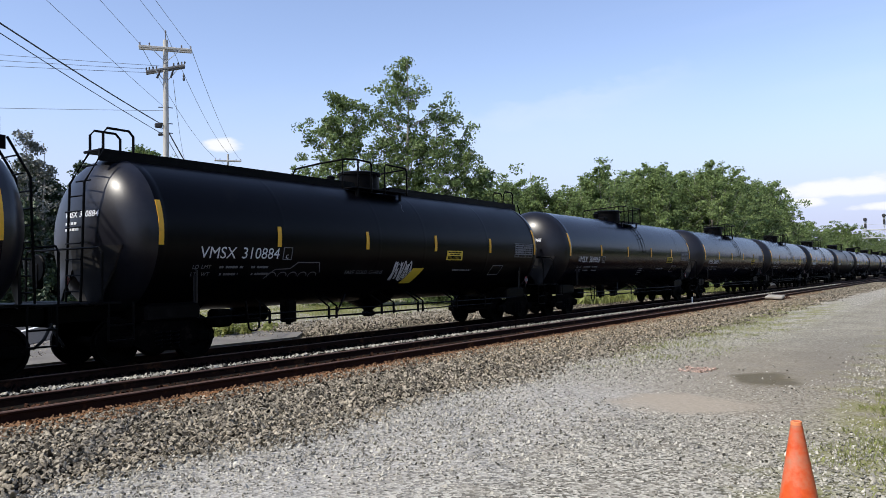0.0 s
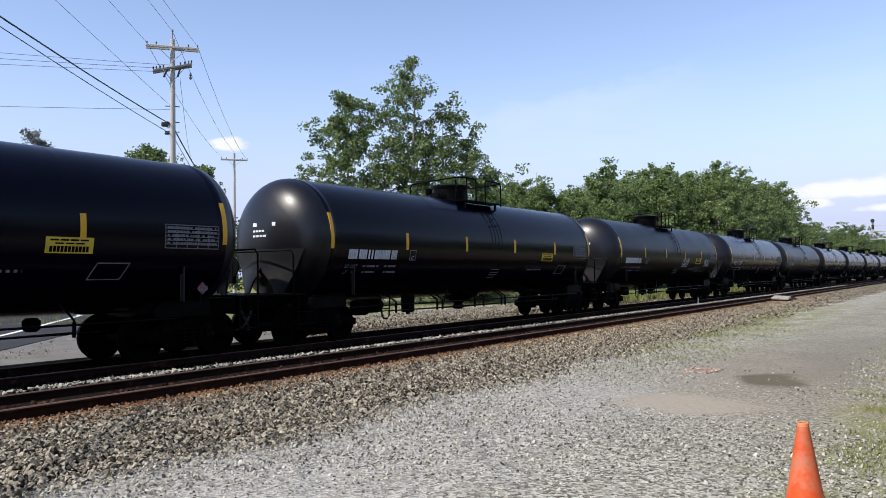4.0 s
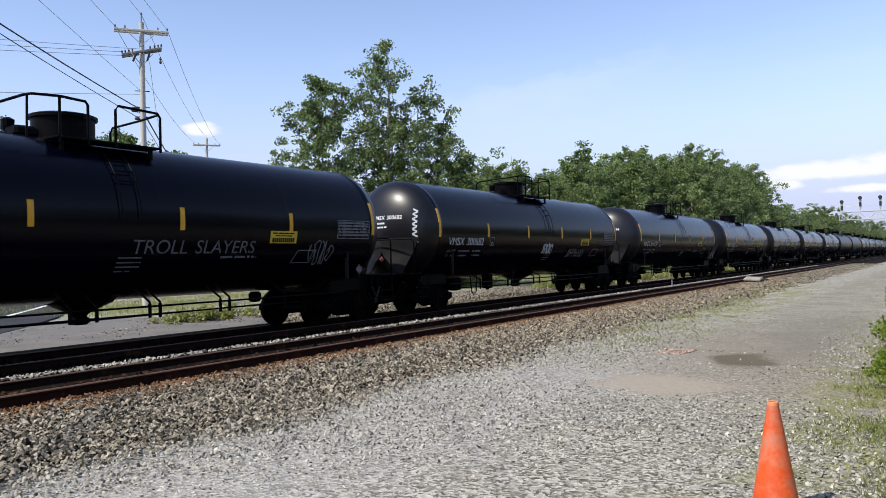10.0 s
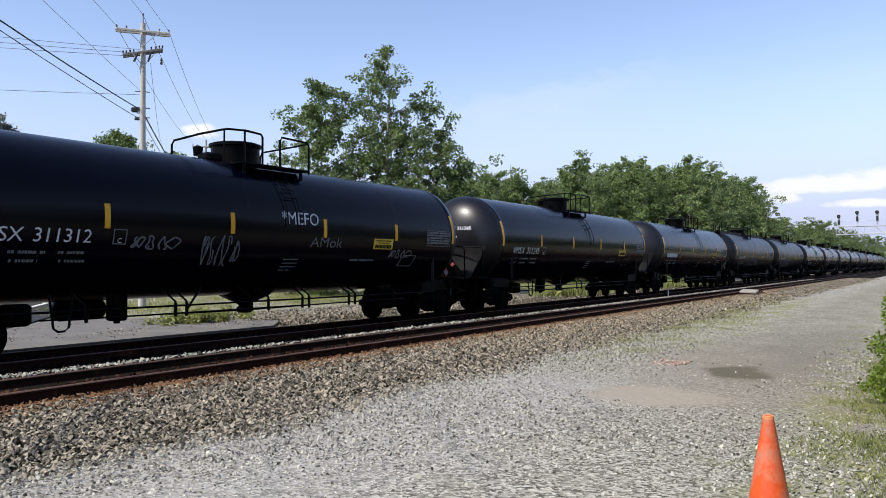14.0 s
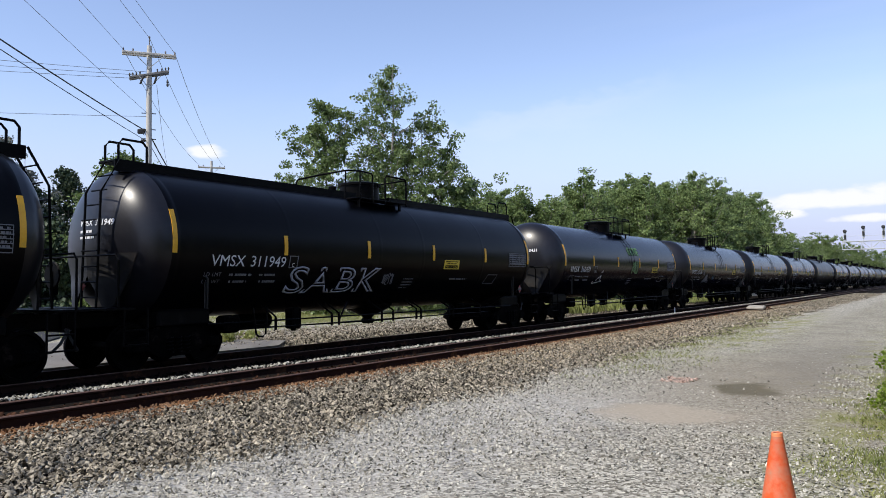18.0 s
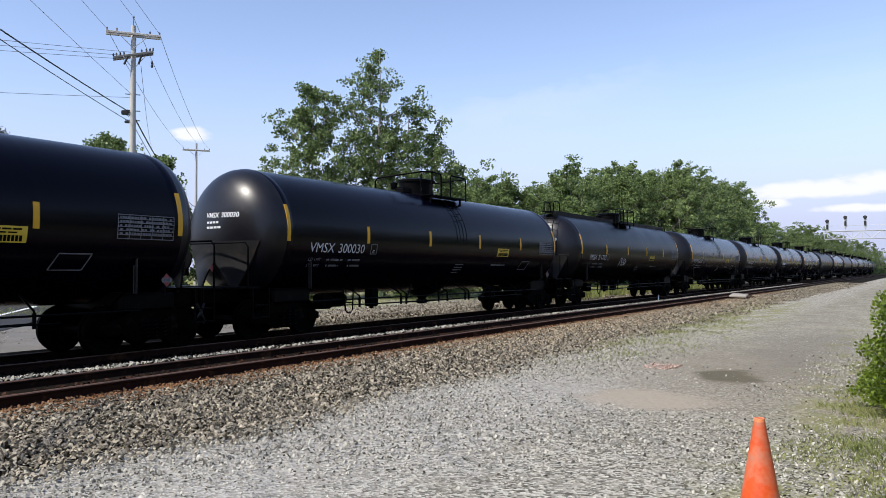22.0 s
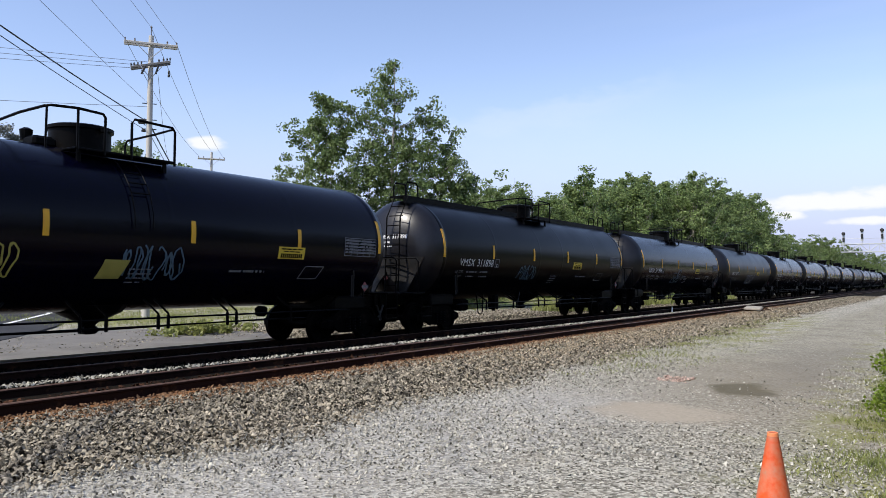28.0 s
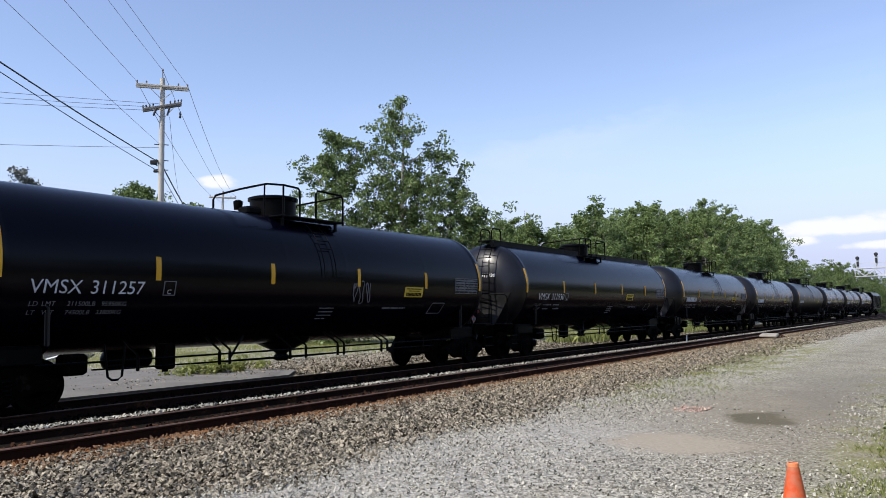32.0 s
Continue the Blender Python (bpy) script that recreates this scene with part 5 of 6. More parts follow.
    car_line = [[(-4.8, -0.95), (-4.55, -0.72), (-4.1, -0.70), (-3.9, -0.55), (-3.2, -0.55), (-3.1, -0.80)]] + [ring_of(-4.6 + 0.32 * k, -0.88, 0.13, 0.09, 9, 0.55) for k in range(5)]
    part("graffiti", strokes(car_line, SCRAWL_DIM, 0.013), None, cars[1], "faint sprayed outline of bubbles")["kind"] = "stuff"
    for n, u, lo, hi in ((29, 0.9, 0.75, 1.15), (2, 5.55, 0.15, 1.25), (1, 0.35, 0.95, 1.3), (12, 0.6, 0.7, 0.95), (24, 0.3, 0.5, 1.0)):
        part("scratch", strokes([[(u + 0.10 * k / 6 - 0.04 * math.sin(k), lo + (hi - lo) * k / 6) for k in range(7)]], SCRAWL_DIM, 0.010), None, cars[n], "thin pale scratch in the paint")["kind"] = "stuff"
    part("painted_triangle", sheet(((-4.0, -1.02), (-3.0, -1.02), (-2.75, -0.92), (-3.3, -0.42))), SCRAWL_DIM, cars[20], "pale grey painted triangle")
    zig = [(1.06 + (0.09 if k % 2 else -0.05), 0.62 - 0.075 * k) for k in range(14)]
    tag = Shape()
    for (xa, za), (xb, zb) in zip(zig, zig[1:]):
        tag.add([head_point(x, z, 7.38 if 11 not in LONG else 7.62) for x, z in ((xa, za + 0.025), (xa, za - 0.025), (xb, zb - 0.025), (xb, zb + 0.025))], [(0, 1, 2, 3)])
    part("graffiti", tag, SCRAWL_WHITE, cars[11], "white zigzag tag on the tank head")["kind"] = "stuff"
    for n, corners in ((1, ((0.25, -1.2), (0.75, -1.2), (1.1, -0.7), (0.6, -0.7))), (27, ((-0.45, -0.98), (0.03, -0.98), (0.17, -0.58), (-0.35, -0.58)))):
        part("yellow_patch", sheet(corners), YELLOW_SIGN if n == 1 else SCRAWL_YELLOW, cars[n], "slanted yellow paint patch")


def car_pose(n, t):
    return pose(TRAIN_X, MIDDLES[n] - SPEED * t, CAR_Z)


make_train()


# ================= poles and wires =================
GREY_WOOD = material("dark_weathered_wood", (0.10, 0.10, 0.10), (0.2, 0.195, 0.19), 0.85, scale=3, fine=30, bump=0.3)


def make_pole(name, x, y, h, turn, arms, label):
    p = tagged(empty(name, (x, y, 0)), label, "utility pole")
    p.rotation_euler = (0, 0, radians(turn))
    part("pole_shaft", Shape().tube([(0, 0, -0.3), (0, 0, h * 0.5), (0, 0, h)], [0.16, 0.125, 0.10], 14), PALE_WOOD, p, "weathered grey wooden shaft", True)
    for z, half, off, tilt, mat in arms:
        a = part("crossarm", Shape().box((off, -0.16, z), (half * 2, 0.09, 0.10), 0.015, Matrix.Rotation(radians(tilt), 3, "Y")).box((off, 0.16, z), (half * 2, 0.09, 0.10), 0.015, Matrix.Rotation(radians(tilt), 3, "Y")), mat, p)
        for u in ((-0.95, -0.6, 0.6, 0.95) if not tilt else (-0.95, -0.8, -0.62, -0.45, 0.4, 0.62, 0.8, 0.95)):
            part("insulator", Shape().lathe([(0.012, 0), (0.035, 0.03), (0.025, 0.06), (0.04, 0.085), (0.02, 0.12), (0.006, 0.14)], 8, at=(off + u * half, -0.16, z + 0.05 - math.tan(radians(tilt)) * u * half)), CABLE if tilt else CERAMIC, a)
        part("arm_brace", Shape().tube([(off - half * 0.55, -0.2, z - 0.05), (0, -0.17, z - 0.6)], 0.018, 5).tube([(off + half * 0.55, -0.2, z - 0.05), (0, -0.17, z - 0.6)], 0.018, 5), GALV, p)
    return p


def wire(name, a, b, sag, r, mat, label, n=16):
    a, b = Vector(a), Vector(b)
    pts = [a.lerp(b, i / n) - Vector((0, 0, 4 * sag * (i / n) * (1 - i / n))) for i in range(n + 1)]
    return tagged(part(name, Shape().tube(pts, r, 5), mat), label, "cable")


P1, P2 = Vector((-27.7, 19.8, 0)), Vector((-53.8, 44.8, 0))
along = (P2 - P1).normalized()
P0 = P1 + Vector((0.61, -0.79, 0)) * 42
side = Vector((0.58, 0.81, 0))
TURN = math.degrees(math.atan2(side.y, side.x))
pole = make_pole("utility_pole", P1.x, P1.y, 11.85, TURN, ((11.47, 1.06, 0.0, 0.0, PALE_WOOD), (10.6, 0.80, 0.0, -14.0, GREY_WOOD)), "weathered wooden utility pole with two crossarms")
part("pole_top_pin", Shape().tube([(0, 0, 11.8), (0, 0, 12.2)], 0.022, 6).lathe([(0.02, 12.15), (0.045, 12.21), (0.02, 12.28)], 8), CERAMIC, pole)
part("hanging_insulator", Shape().lathe([(0.02, 10.0), (0.05, 10.03), (0.05, 10.1), (0.03, 10.14), (0.05, 10.2), (0.02, 10.3)], 8, at=(0.72, -0.2, 0.12)), CABLE, pole)
part("fuse_cutout", Shape().tube([(-0.35, -0.22, 10.15), (-0.2, -0.26, 10.5)], 0.04, 6), CABLE, pole)
part("fuse_cutout", Shape().tube([(0.2, -0.22, 10.2), (0.3, -0.26, 10.55)], 0.04, 6), CABLE, pole)
part("cable_clamp", Shape().box((-0.3, 0, 8.2), (0.3, 0.16, 0.2), 0.04), CABLE, pole)
part("cable_clamp", Shape().box((-0.22, 0, 7.82), (0.2, 0.12, 0.10), 0.03), CABLE, pole)
make_pole("utility_pole", P2.x, P2.y, 12.8, TURN, ((12.2, 1.15, 0.0, 0.0, PALE_WOOD),), "distant wooden utility pole with one crossarm")
for u in (-1.02, 0.0, 1.02):
    z1 = 12.2 if u == 0 else 11.62
    wire("power_line", P1 + side * u + Vector((0, 0, z1)), P0 + side * u + Vector((0, 0, z1 + 4.1)), 0.3, 0.009, WIRE, "thin overhead power line")
    wire("power_line", P1 + side * u + Vector((0, 0, z1)), P2 + side * u + Vector((0, 0, 12.4 if u else 12.9)), 0.6, 0.011, WIRE, "thin overhead power line")
wire("power_line", P1 - side * 0.1 + Vector((0, 0, 9.02)), P0 - side * 0.1 + Vector((0, 0, 12.5)), 0.3, 0.008, WIRE, "thin overhead power line")
wire("telephone_cable", P1 - side * 0.1 + Vector((0, 0, 8.22)), P0 + Vector((0, 0, 9.4)), 0.5, 0.022, CABLE, "thick black overhead cable")
wire("telephone_cable", P1 - side * 0.1 + Vector((0, 0, 7.82)), P0 + Vector((0, 0, 9.2)), 0.4, 0.013, CABLE, "black overhead telephone cable")
wire("telephone_cable", P1 + side * 0.1 + Vector((0, 0, 7.95)), P2 + Vector((0, 0, 7.2)), 0.6, 0.028, CABLE, "thick black overhead cable")
wire("telephone_cable", P1 + Vector((0, 0, 7.75)), P2 + Vector((0, 0, 6.4)), 0.5, 0.014, CABLE, "black overhead telephone cable")
wire("service_wire", P1 + side * 0.3 + Vector((0, 0, 10.2)), (-58.6, 44.0, 12.6), 0.9, 0.010, WIRE, "thin overhead side cable")
for k in range(3):
    wire("service_wire", P1 + side * (-0.75 + 0.4 * k) + Vector((0, 0, 10.42 + 0.16 * k)), (-52 + 0.5 * k, -18.0, 11.9 - 0.55 * (2 - k)), 0.6, 0.010, WIRE, "thin side power line")
wire("service_wire", P1 + Vector((0, 0, 8.85)), (-52, -18.0, 8.3), 0.5, 0.010, WIRE, "thin overhead side cable")
# slack turns and clamps where the cables meet the shaft
loop = [Vector((-0.286, -0.952, 0)) * (0.62 + 0.2 * math.cos(a)) + Vector((0, 0, 8.08 + 0.13 * math.sin(a))) for a in (math.tau * k / 14 + 0.9 for k in range(13))]
part("cable_loop", Shape().tube(loop, 0.014, 5), CABLE, pole, "slack turn of black cable")
for z in (8.98, 8.3, 7.9):
    part("shaft_bolt", Shape().tube([(-0.3, 0, z), (0.28, 0, z)], 0.02, 6), CABLE, pole)


# ================= trees =================
def leaf_mesh(name, clumps, per, size, spread, seed, mat):
    """Leaves: small folded quads strewn round the clump centres."""
    rng = np.random.default_rng(seed)
    c = np.repeat(np.asarray([q[:3] for q in clumps]), per, 0)
    rad = np.repeat(np.asarray([q[3] for q in clumps]), per)[:, None]
    d = rng.normal(0, 1, (len(c), 3)); d /= np.linalg.norm(d, axis=1, keepdims=True)
    c = c + d * rad * rng.random((len(c), 1)) ** 0.45 * spread * [1, 1, 0.75]
    n = len(c)
    a = rng.normal(0, 1, (n, 3)); a /= np.linalg.norm(a, axis=1, keepdims=True)
    b = np.cross(a, rng.normal(0, 1, (n, 3))); b /= np.linalg.norm(b, axis=1, keepdims=True)
    s = size * rng.uniform(0.6, 1.3, (n, 1))
    q = np.stack([c - a * s * 0.6, c + b * s * 0.42 - a * s * 0.05, c + a * s * 0.6, c - b * s * 0.42 - a * s * 0.05], 1)
    return big_mesh(name, q.reshape(-1, 3), np.arange(n * 4), 4, mat)


def tree_parts(seed, h, width, trunk_h, n_clumps, per, leaf, clump_r, mat, top=0.5, rise=0.6, profile=None):
    """Trunk with limbs as one mesh, crown of leaf clumps strung along the limbs as another."""
    rr = random.Random(seed)
    wood, clumps = Shape(), []
    lean = Vector((rr.uniform(-0.04, 0.04), rr.uniform(-0.04, 0.04), 1))
    pts = [Vector((lean.x * z, lean.y * z, z - 0.3)) + Vector((rr.uniform(-.12, .12), rr.uniform(-.12, .12), 0)) for z in (0, h * 0.2, h * 0.4, h * 0.6, h * 0.8, h * 0.97)]
    r0 = 0.011 * h
    wood.tube(pts, [r0, r0 * .85, r0 * .66, r0 * .45, r0 * .25, r0 * .07], 8)
    limbs = max(6, n_clumps // 9)
    for k in range(limbs):
        f = (k + rr.random()) / limbs
        if profile:
            f = f ** 1.2
        z = trunk_h + (h * 0.97 - trunk_h) * f
        env = width * 0.5 * (math.sin(math.pi * min(1, f * 0.8 + 0.2)) ** 0.6) * (1 - f * (1 - top)) * rr.uniform(0.55, 1.25)
        if profile:
            env = float(np.interp(z / h, [q[0] for q in profile], [q[1] for q in profile])) * rr.choice((1.0, 1.0, 0.75, 0.5)) * rr.uniform(0.8, 1.12)
            if rr.random() > 0.15 + 1.1 * env / max(q[1] for q in profile):
                continue
        env = max(env, 0.3)
        a = k * 2.4 + rr.uniform(-0.6, 0.6)
        tip = Vector((lean.x * z + env * math.cos(a), lean.y * z + env * math.sin(a), z))
        base = Vector((lean.x * z, lean.y * z, max(trunk_h * 0.5, z - env * rise * rr.uniform(0.7, 1.3))))
        mid = base.lerp(tip, 0.5) + Vector((0, 0, -0.08 * env))
        wood.tube([base, mid, tip], [r0 * 0.32 * (1.15 - f), r0 * 0.16, 0.012], 5)
        for q in range(9):
            g = 0.22 + 0.85 * rr.random() ** 0.75
            c = (base.lerp(mid, g * 2) if g < 0.5 else mid.lerp(tip, g * 2 - 1))
            c = c + Vector((rr.gauss(0, 1), rr.gauss(0, 1), rr.gauss(0, 0.8))) * (0.17 * env + 0.12)
            c.z = min(c.z, h + 0.1)
            clumps.append((c.x, c.y, max(c.z, 0.3), clump_r * rr.uniform(0.5, 1.3)))
    return wood, leaf_mesh("crown", clumps, per, leaf, 1.0, seed, mat)


def make_tree(name, x, y, label, category="tree", bark=None, **kw):
    t = tagged(empty(name, (x, y, 0)), label, category)
    wood, crown = tree_parts(**kw)
    part("trunk", wood, bark or BARK, t, smooth=True)
    part("crown", crown, None, t)
    return t


# the tall poplars behind the train
make_tree("poplar_tree", -27.55, 36.8, "tall leafy poplar with a pale trunk", seed=3, h=15.6, width=8.0, trunk_h=2.6, n_clumps=640, per=52, leaf=0.135, clump_r=0.44, mat=LEAF, profile=((0.2, 2.6), (0.5, 2.6), (0.62, 2.6), (0.72, 2.7), (0.80, 2.4), (0.90, 1.4), (0.96, 0.7), (1.0, 0.3)))
make_tree("poplar_tree", -30.8, 34.1, "broad leafy poplar behind the train", seed=8, h=12.9, width=9.6, trunk_h=0.8, n_clumps=760, per=62, leaf=0.14, clump_r=0.47, mat=LEAF, rise=0.9, profile=((0.1, 2.5), (0.55, 2.6), (0.68, 2.9), (0.82, 2.2), (0.92, 1.5), (0.95, 0.5), (1.0, 0.3)))
make_tree("poplar_tree", -26.2, 38.0, "leafy poplar with an uneven crown", seed=21, h=12.0, width=8.6, trunk_h=0.8, n_clumps=640, per=64, leaf=0.14, clump_r=0.48, mat=LEAF, profile=((0.1, 3.5), (0.62, 3.5), (0.8, 2.7), (0.93, 1.6), (1.0, 0.4)))
make_tree("poplar_tree", -24.4, 39.4, "low leafy poplar beside the track", seed=25, h=8.3, width=6.4, trunk_h=0.8, n_clumps=300, per=64, leaf=0.14, clump_r=0.5, mat=LEAF, profile=((0.1, 2.2), (0.6, 2.2), (0.85, 1.3), (1.0, 0.4)))

# the wood behind, along the track
kinds = [make_tree("forest_tree", 0, 0, "leafy roadside tree of the wood behind the train", seed=40 + k, h=13.5 + k * 0.6, width=9.5 - 0.4 * k, trunk_h=0.6, n_clumps=620, per=46, leaf=0.20, clump_r=0.56, mat=LEAF_WOOD, top=0.7, rise=1.1, profile=((0.04, 3.4), (0.4, 4.9 - 0.3 * k), (0.68, 4.2), (0.86, 2.6 + 0.2 * k), (0.96, 1.2), (1.0, 0.5))) for k in range(4)]


def wood_row(rr):
    """Places of the wood's trees: x, y, size."""
    spots = []
    for az0, az1, d0, d1, h0, h1, n in ((-37, -30, 80, 76, 9.4, 11.2, 8), (-30.5, -28, 80, 80, 11.9, 12.0, 4), (-28, -24.4, 80, 84, 10.2, 11.2, 7), (-23.4, -22.8, 86, 86, 14.0, 14.2, 2), (-24.5, -15, 88, 98, 12.2, 14.2, 19), (-21, -14, 98, 112, 14.6, 15.4, 13), (-19.8, -19.2, 90, 92, 15.0, 15.2, 2), (-16, -11.0, 103, 142, 14.4, 15.9, 20), (-10.4, -7.0, 165, 200, 12.0, 11.5, 9), (-7.4, -3.0, 205, 260, 13.5, 9.5, 12), (-4, 12, 300, 340, 10, 10, 14)):
        for i in range(n):
            f = (i + rr.uniform(-0.3, 0.3)) / max(1, n - 1)
            az, d, h = az0 + (az1 - az0) * f, d0 + (d1 - d0) * f + rr.uniform(-6, 8), (h0 + (h1 - h0) * f) * rr.uniform(0.92, 1.06)
            spots.append((d * math.sin(radians(az)), d * math.cos(radians(az)), h))
    return spots


rr = random.Random(9)
for i, (x, y, h) in enumerate(wood_row(rr)):
    k = kinds[i % 4]
    t = copy_thing(k, pose(x, y, -0.1, 0, 0, rr.uniform(0, 360)))
    s = h / (13.5 + (i % 4) * 0.6)
    t.scale = (s * rr.uniform(0.95, 1.25), s * rr.uniform(0.95, 1.25), s)
    t["group"] = "trees of the wood"
# the row across the lot, which the tanks mirror
for i in range(26):
    t = copy_thing(kinds[i % 4], pose(rr.uniform(15, 24) + 0.03 * i, -26 + i * 7.5, -0.1, 0, 0, rr.uniform(0, 360)))
    t.scale = (1.0, 1.0, rr.uniform(0.7, 0.95))
    t["label"], t["group"] = "leafy tree across the gravel lot", "trees across the lot"
for k in kinds:
    for o in [*k.children_recursive, k]:
        bpy.data.objects.remove(o)
# low growth in front of the wood
hedge = [(x + rr.uniform(-2, 2), y, 0.4 + rr.random() * 1.6, 1.3) for x, y in ((-19.5 - 0.06 * k + rr.uniform(-1.2, 0.8), 62 + k * 1.6) for k in range(70))]
tagged(new("track_side_weeds", leaf_mesh("track_side_weeds", hedge, 60, 0.3, 1.0, 5, LEAF_WOOD)), "tall green weeds beside the track", "weeds", kind="stuff")
# trees across the road
make_tree("shade_tree", -45.6, 30.7, "round green shade tree across the road", seed=60, h=10.7, width=7.4, trunk_h=0.4, n_clumps=400, per=80, leaf=0.18, clump_r=0.7, mat=LEAF, top=0.85)
make_tree("shade_tree", -44.0, 33.5, "smaller green shade tree behind the pole", seed=61, h=9.4, width=7.5, trunk_h=0.3, n_clumps=260, per=80, leaf=0.18, clump_r=0.7, mat=LEAF, top=0.7)
make_tree("bare_tree", -53.3, 27.1, "tall grey half-bare tree across the road", seed=62, h=12.3, width=5.0, trunk_h=2.0, n_clumps=150, per=26, leaf=0.16, clump_r=0.5, mat=LEAF_GREY, top=0.6)
make_tree("pine_tree", -55.5, 23.4, "dark green pine across the road", seed=63, h=11.6, width=5.6, trunk_h=0.8, n_clumps=120, per=80, leaf=0.24, clump_r=0.7, mat=LEAF_DARK, top=0.4)
make_tree("bare_tree", -53.0, 27.9, "thin half-bare tree with few leaves", seed=64, h=11.8, width=5.0, trunk_h=3.0, n_clumps=100, per=30, leaf=0.17, clump_r=0.5, mat=LEAF_GREY, top=0.7)
make_tree("pine_tree", -59.5, 19.0, "dark green pine beyond the road", seed=65, h=11.8, width=6.5, trunk_h=0.8, n_clumps=120, per=80, leaf=0.26, clump_r=0.8, mat=LEAF_DARK, top=0.45)
make_tree("pine_tree", -50.5, 25.4, "low dark evergreen across the road", seed=66, h=6.8, width=5.0, trunk_h=0.3, n_clumps=90, per=80, leaf=0.24, clump_r=0.75, mat=LEAF_DARK, top=0.5)
make_tree("pine_tree", -49.3, 27.9, "low dark evergreen across the road", seed=67, h=6.0, width=5.0, trunk_h=0.3, n_clumps=90, per=80, leaf=0.24, clump_r=0.75, mat=LEAF_DARK, top=0.5)


for x, y, h, w in ((-56.0, 30.4, 9.4, 6.5), (-55.8, 28.0, 10.6, 6.0), (-58.5, 26.6, 11.2, 6.5), (-56.5, 33.2, 11.0, 7.0), (-54.6, 29.2, 7.0, 5.5)):
    make_tree("evergreen_tree", x, y, "dense dark evergreen across the road", seed=int(h * 10), h=h, width=w, trunk_h=0.3, n_clumps=220, per=75, leaf=0.2, clump_r=0.7, mat=LEAF_DARK, top=0.5)


# ================= signal gantry =================
def make_gantry():
    g = tagged(empty("signal_gantry", (0, 164.5, 0)), "pale steel signal bridge with three signal heads over the tracks", "signal gantry")
    x0, x1, z0, z1 = -16.4, 6.0, 7.4, 8.9
    for z in (z0, z1):
        for y in (-0.7, 0.7):
            part("chord", Shape().box(((x0 + x1) / 2, y, z), (x1 - x0, 0.16, 0.16), 0.02), GALV, g)
    n = 14
    for i in range(n):
        a, b = x0 + (x1 - x0) * i / n, x0 + (x1 - x0) * (i + 1) / n
        part("brace", Shape().tube([(a, -0.7, z0 if i % 2 else z1), (b, -0.7, z1 if i % 2 else z0)], 0.07, 5), GALV, g)
        part("upright", Shape().tube([(a, -0.7, z0), (a, -0.7, z1)], 0.045, 5), GALV, g)
    part("walkway", Shape().box(((x0 + x1) / 2, 0, z1 + 0.05), (x1 - x0, 1.3, 0.06)), GALV, g)
    for x in (x1 + 0.2, x1 - 0.6):
        part("column", Shape().box((x, 0, 4.4), (0.28, 0.4, 9.2), 0.04), GALV, g)
    part("handrail", Shape().tube([(x0, -0.7, z1 + 1.0), (x1, -0.7, z1 + 1.0)], 0.03, 5), GALV, g)
    for x, h in ((-15.9, 11.3), (-12.8, 11.9), (-9.5, 11.85)):
        s = part("signal_head", Shape().tube([(x, -0.7, z1), (x, -0.7, h - 0.5)], 0.07, 6).prism([(-0.24, -0.9), (0.24, -0.9), (0.24, 0.9), (-0.24, 0.9)], 0.12, Matrix(((1, 0, 0, x), (0, 0, 1, -0.85), (0, 1, 0, h - 1.6), (0, 0, 0, 1)))), GALV, g)
        part("lamp_housing", Shape().lathe([(0.22, -0.3), (0.33, -0.2), (0.33, 0.2), (0.15, 0.3)], 12, "y", (x, -1.0, h - 0.45)).box((x, -1.0, h - 1.6), (0.36, 0.3, 0.9), 0.08), SIGNAL_BLACK, s)


make_gantry()


# ================= small things on the lot =================
def make_cone(x, y):
    c = tagged(empty("traffic_cone", (x, y, 0)), "scuffed orange traffic cone on the gravel", "traffic cone")
    part("cone_body", Shape().lathe([(0.150, 0.03), (0.145, 0.05), (0.033, 0.700), (0.031, 0.712), (0.024, 0.712), (0.024, 0.66), (0.01, 0.65)], 36), CONE_ORANGE, c, smooth=True)
    part("cone_rim", Shape().lathe([(0.0345, 0.690), (0.0335, 0.711), (0.0315, 0.715), (0.026, 0.714), (0.026, 0.70), (0.0345, 0.690)][:5], 32), CONE_TOP, c)
    part("cone_base", Shape().box((0, 0, 0.018), (0.36, 0.36, 0.035), 0.012), CONE_ORANGE, c)


make_cone(-0.93, 5.23)


def make_bush():
    rr = random.Random(4)
    b = tagged(empty("roadside_bush", (0.74, 10.3, 0)), "bright green leafy bush at the lot's edge", "bush")
    stems, cl = Shape(), []
    for k in range(420):
        a, d, z = rr.uniform(0, math.tau), 1.42 * rr.random() ** 0.4, rr.uniform(0.08, 1.0)
        bulge = 1.0 + 0.12 * math.sin(3 * a + 5 * z)
        tip = (d * math.cos(a) * (1.1 - 0.45 * z * z) * bulge, d * math.sin(a) * (1.1 - 0.45 * z * z) * bulge, 1.85 * z * (1.0 - 0.12 * d * d))
        stems.tube([(d * 0.3 * math.cos(a), d * 0.3 * math.sin(a), 0), (tip[0] * 0.8, tip[1] * 0.8, tip[2] * 0.6), tip], [0.008, 0.006, 0.003], 4)
        cl.append((*tip, 0.17))
    part("stems", stems, BARK, b)
    part("foliage", leaf_mesh("foliage", cl, 150, 0.04, 1.0, 7, LEAF_BUSH), None, b)


make_bush()


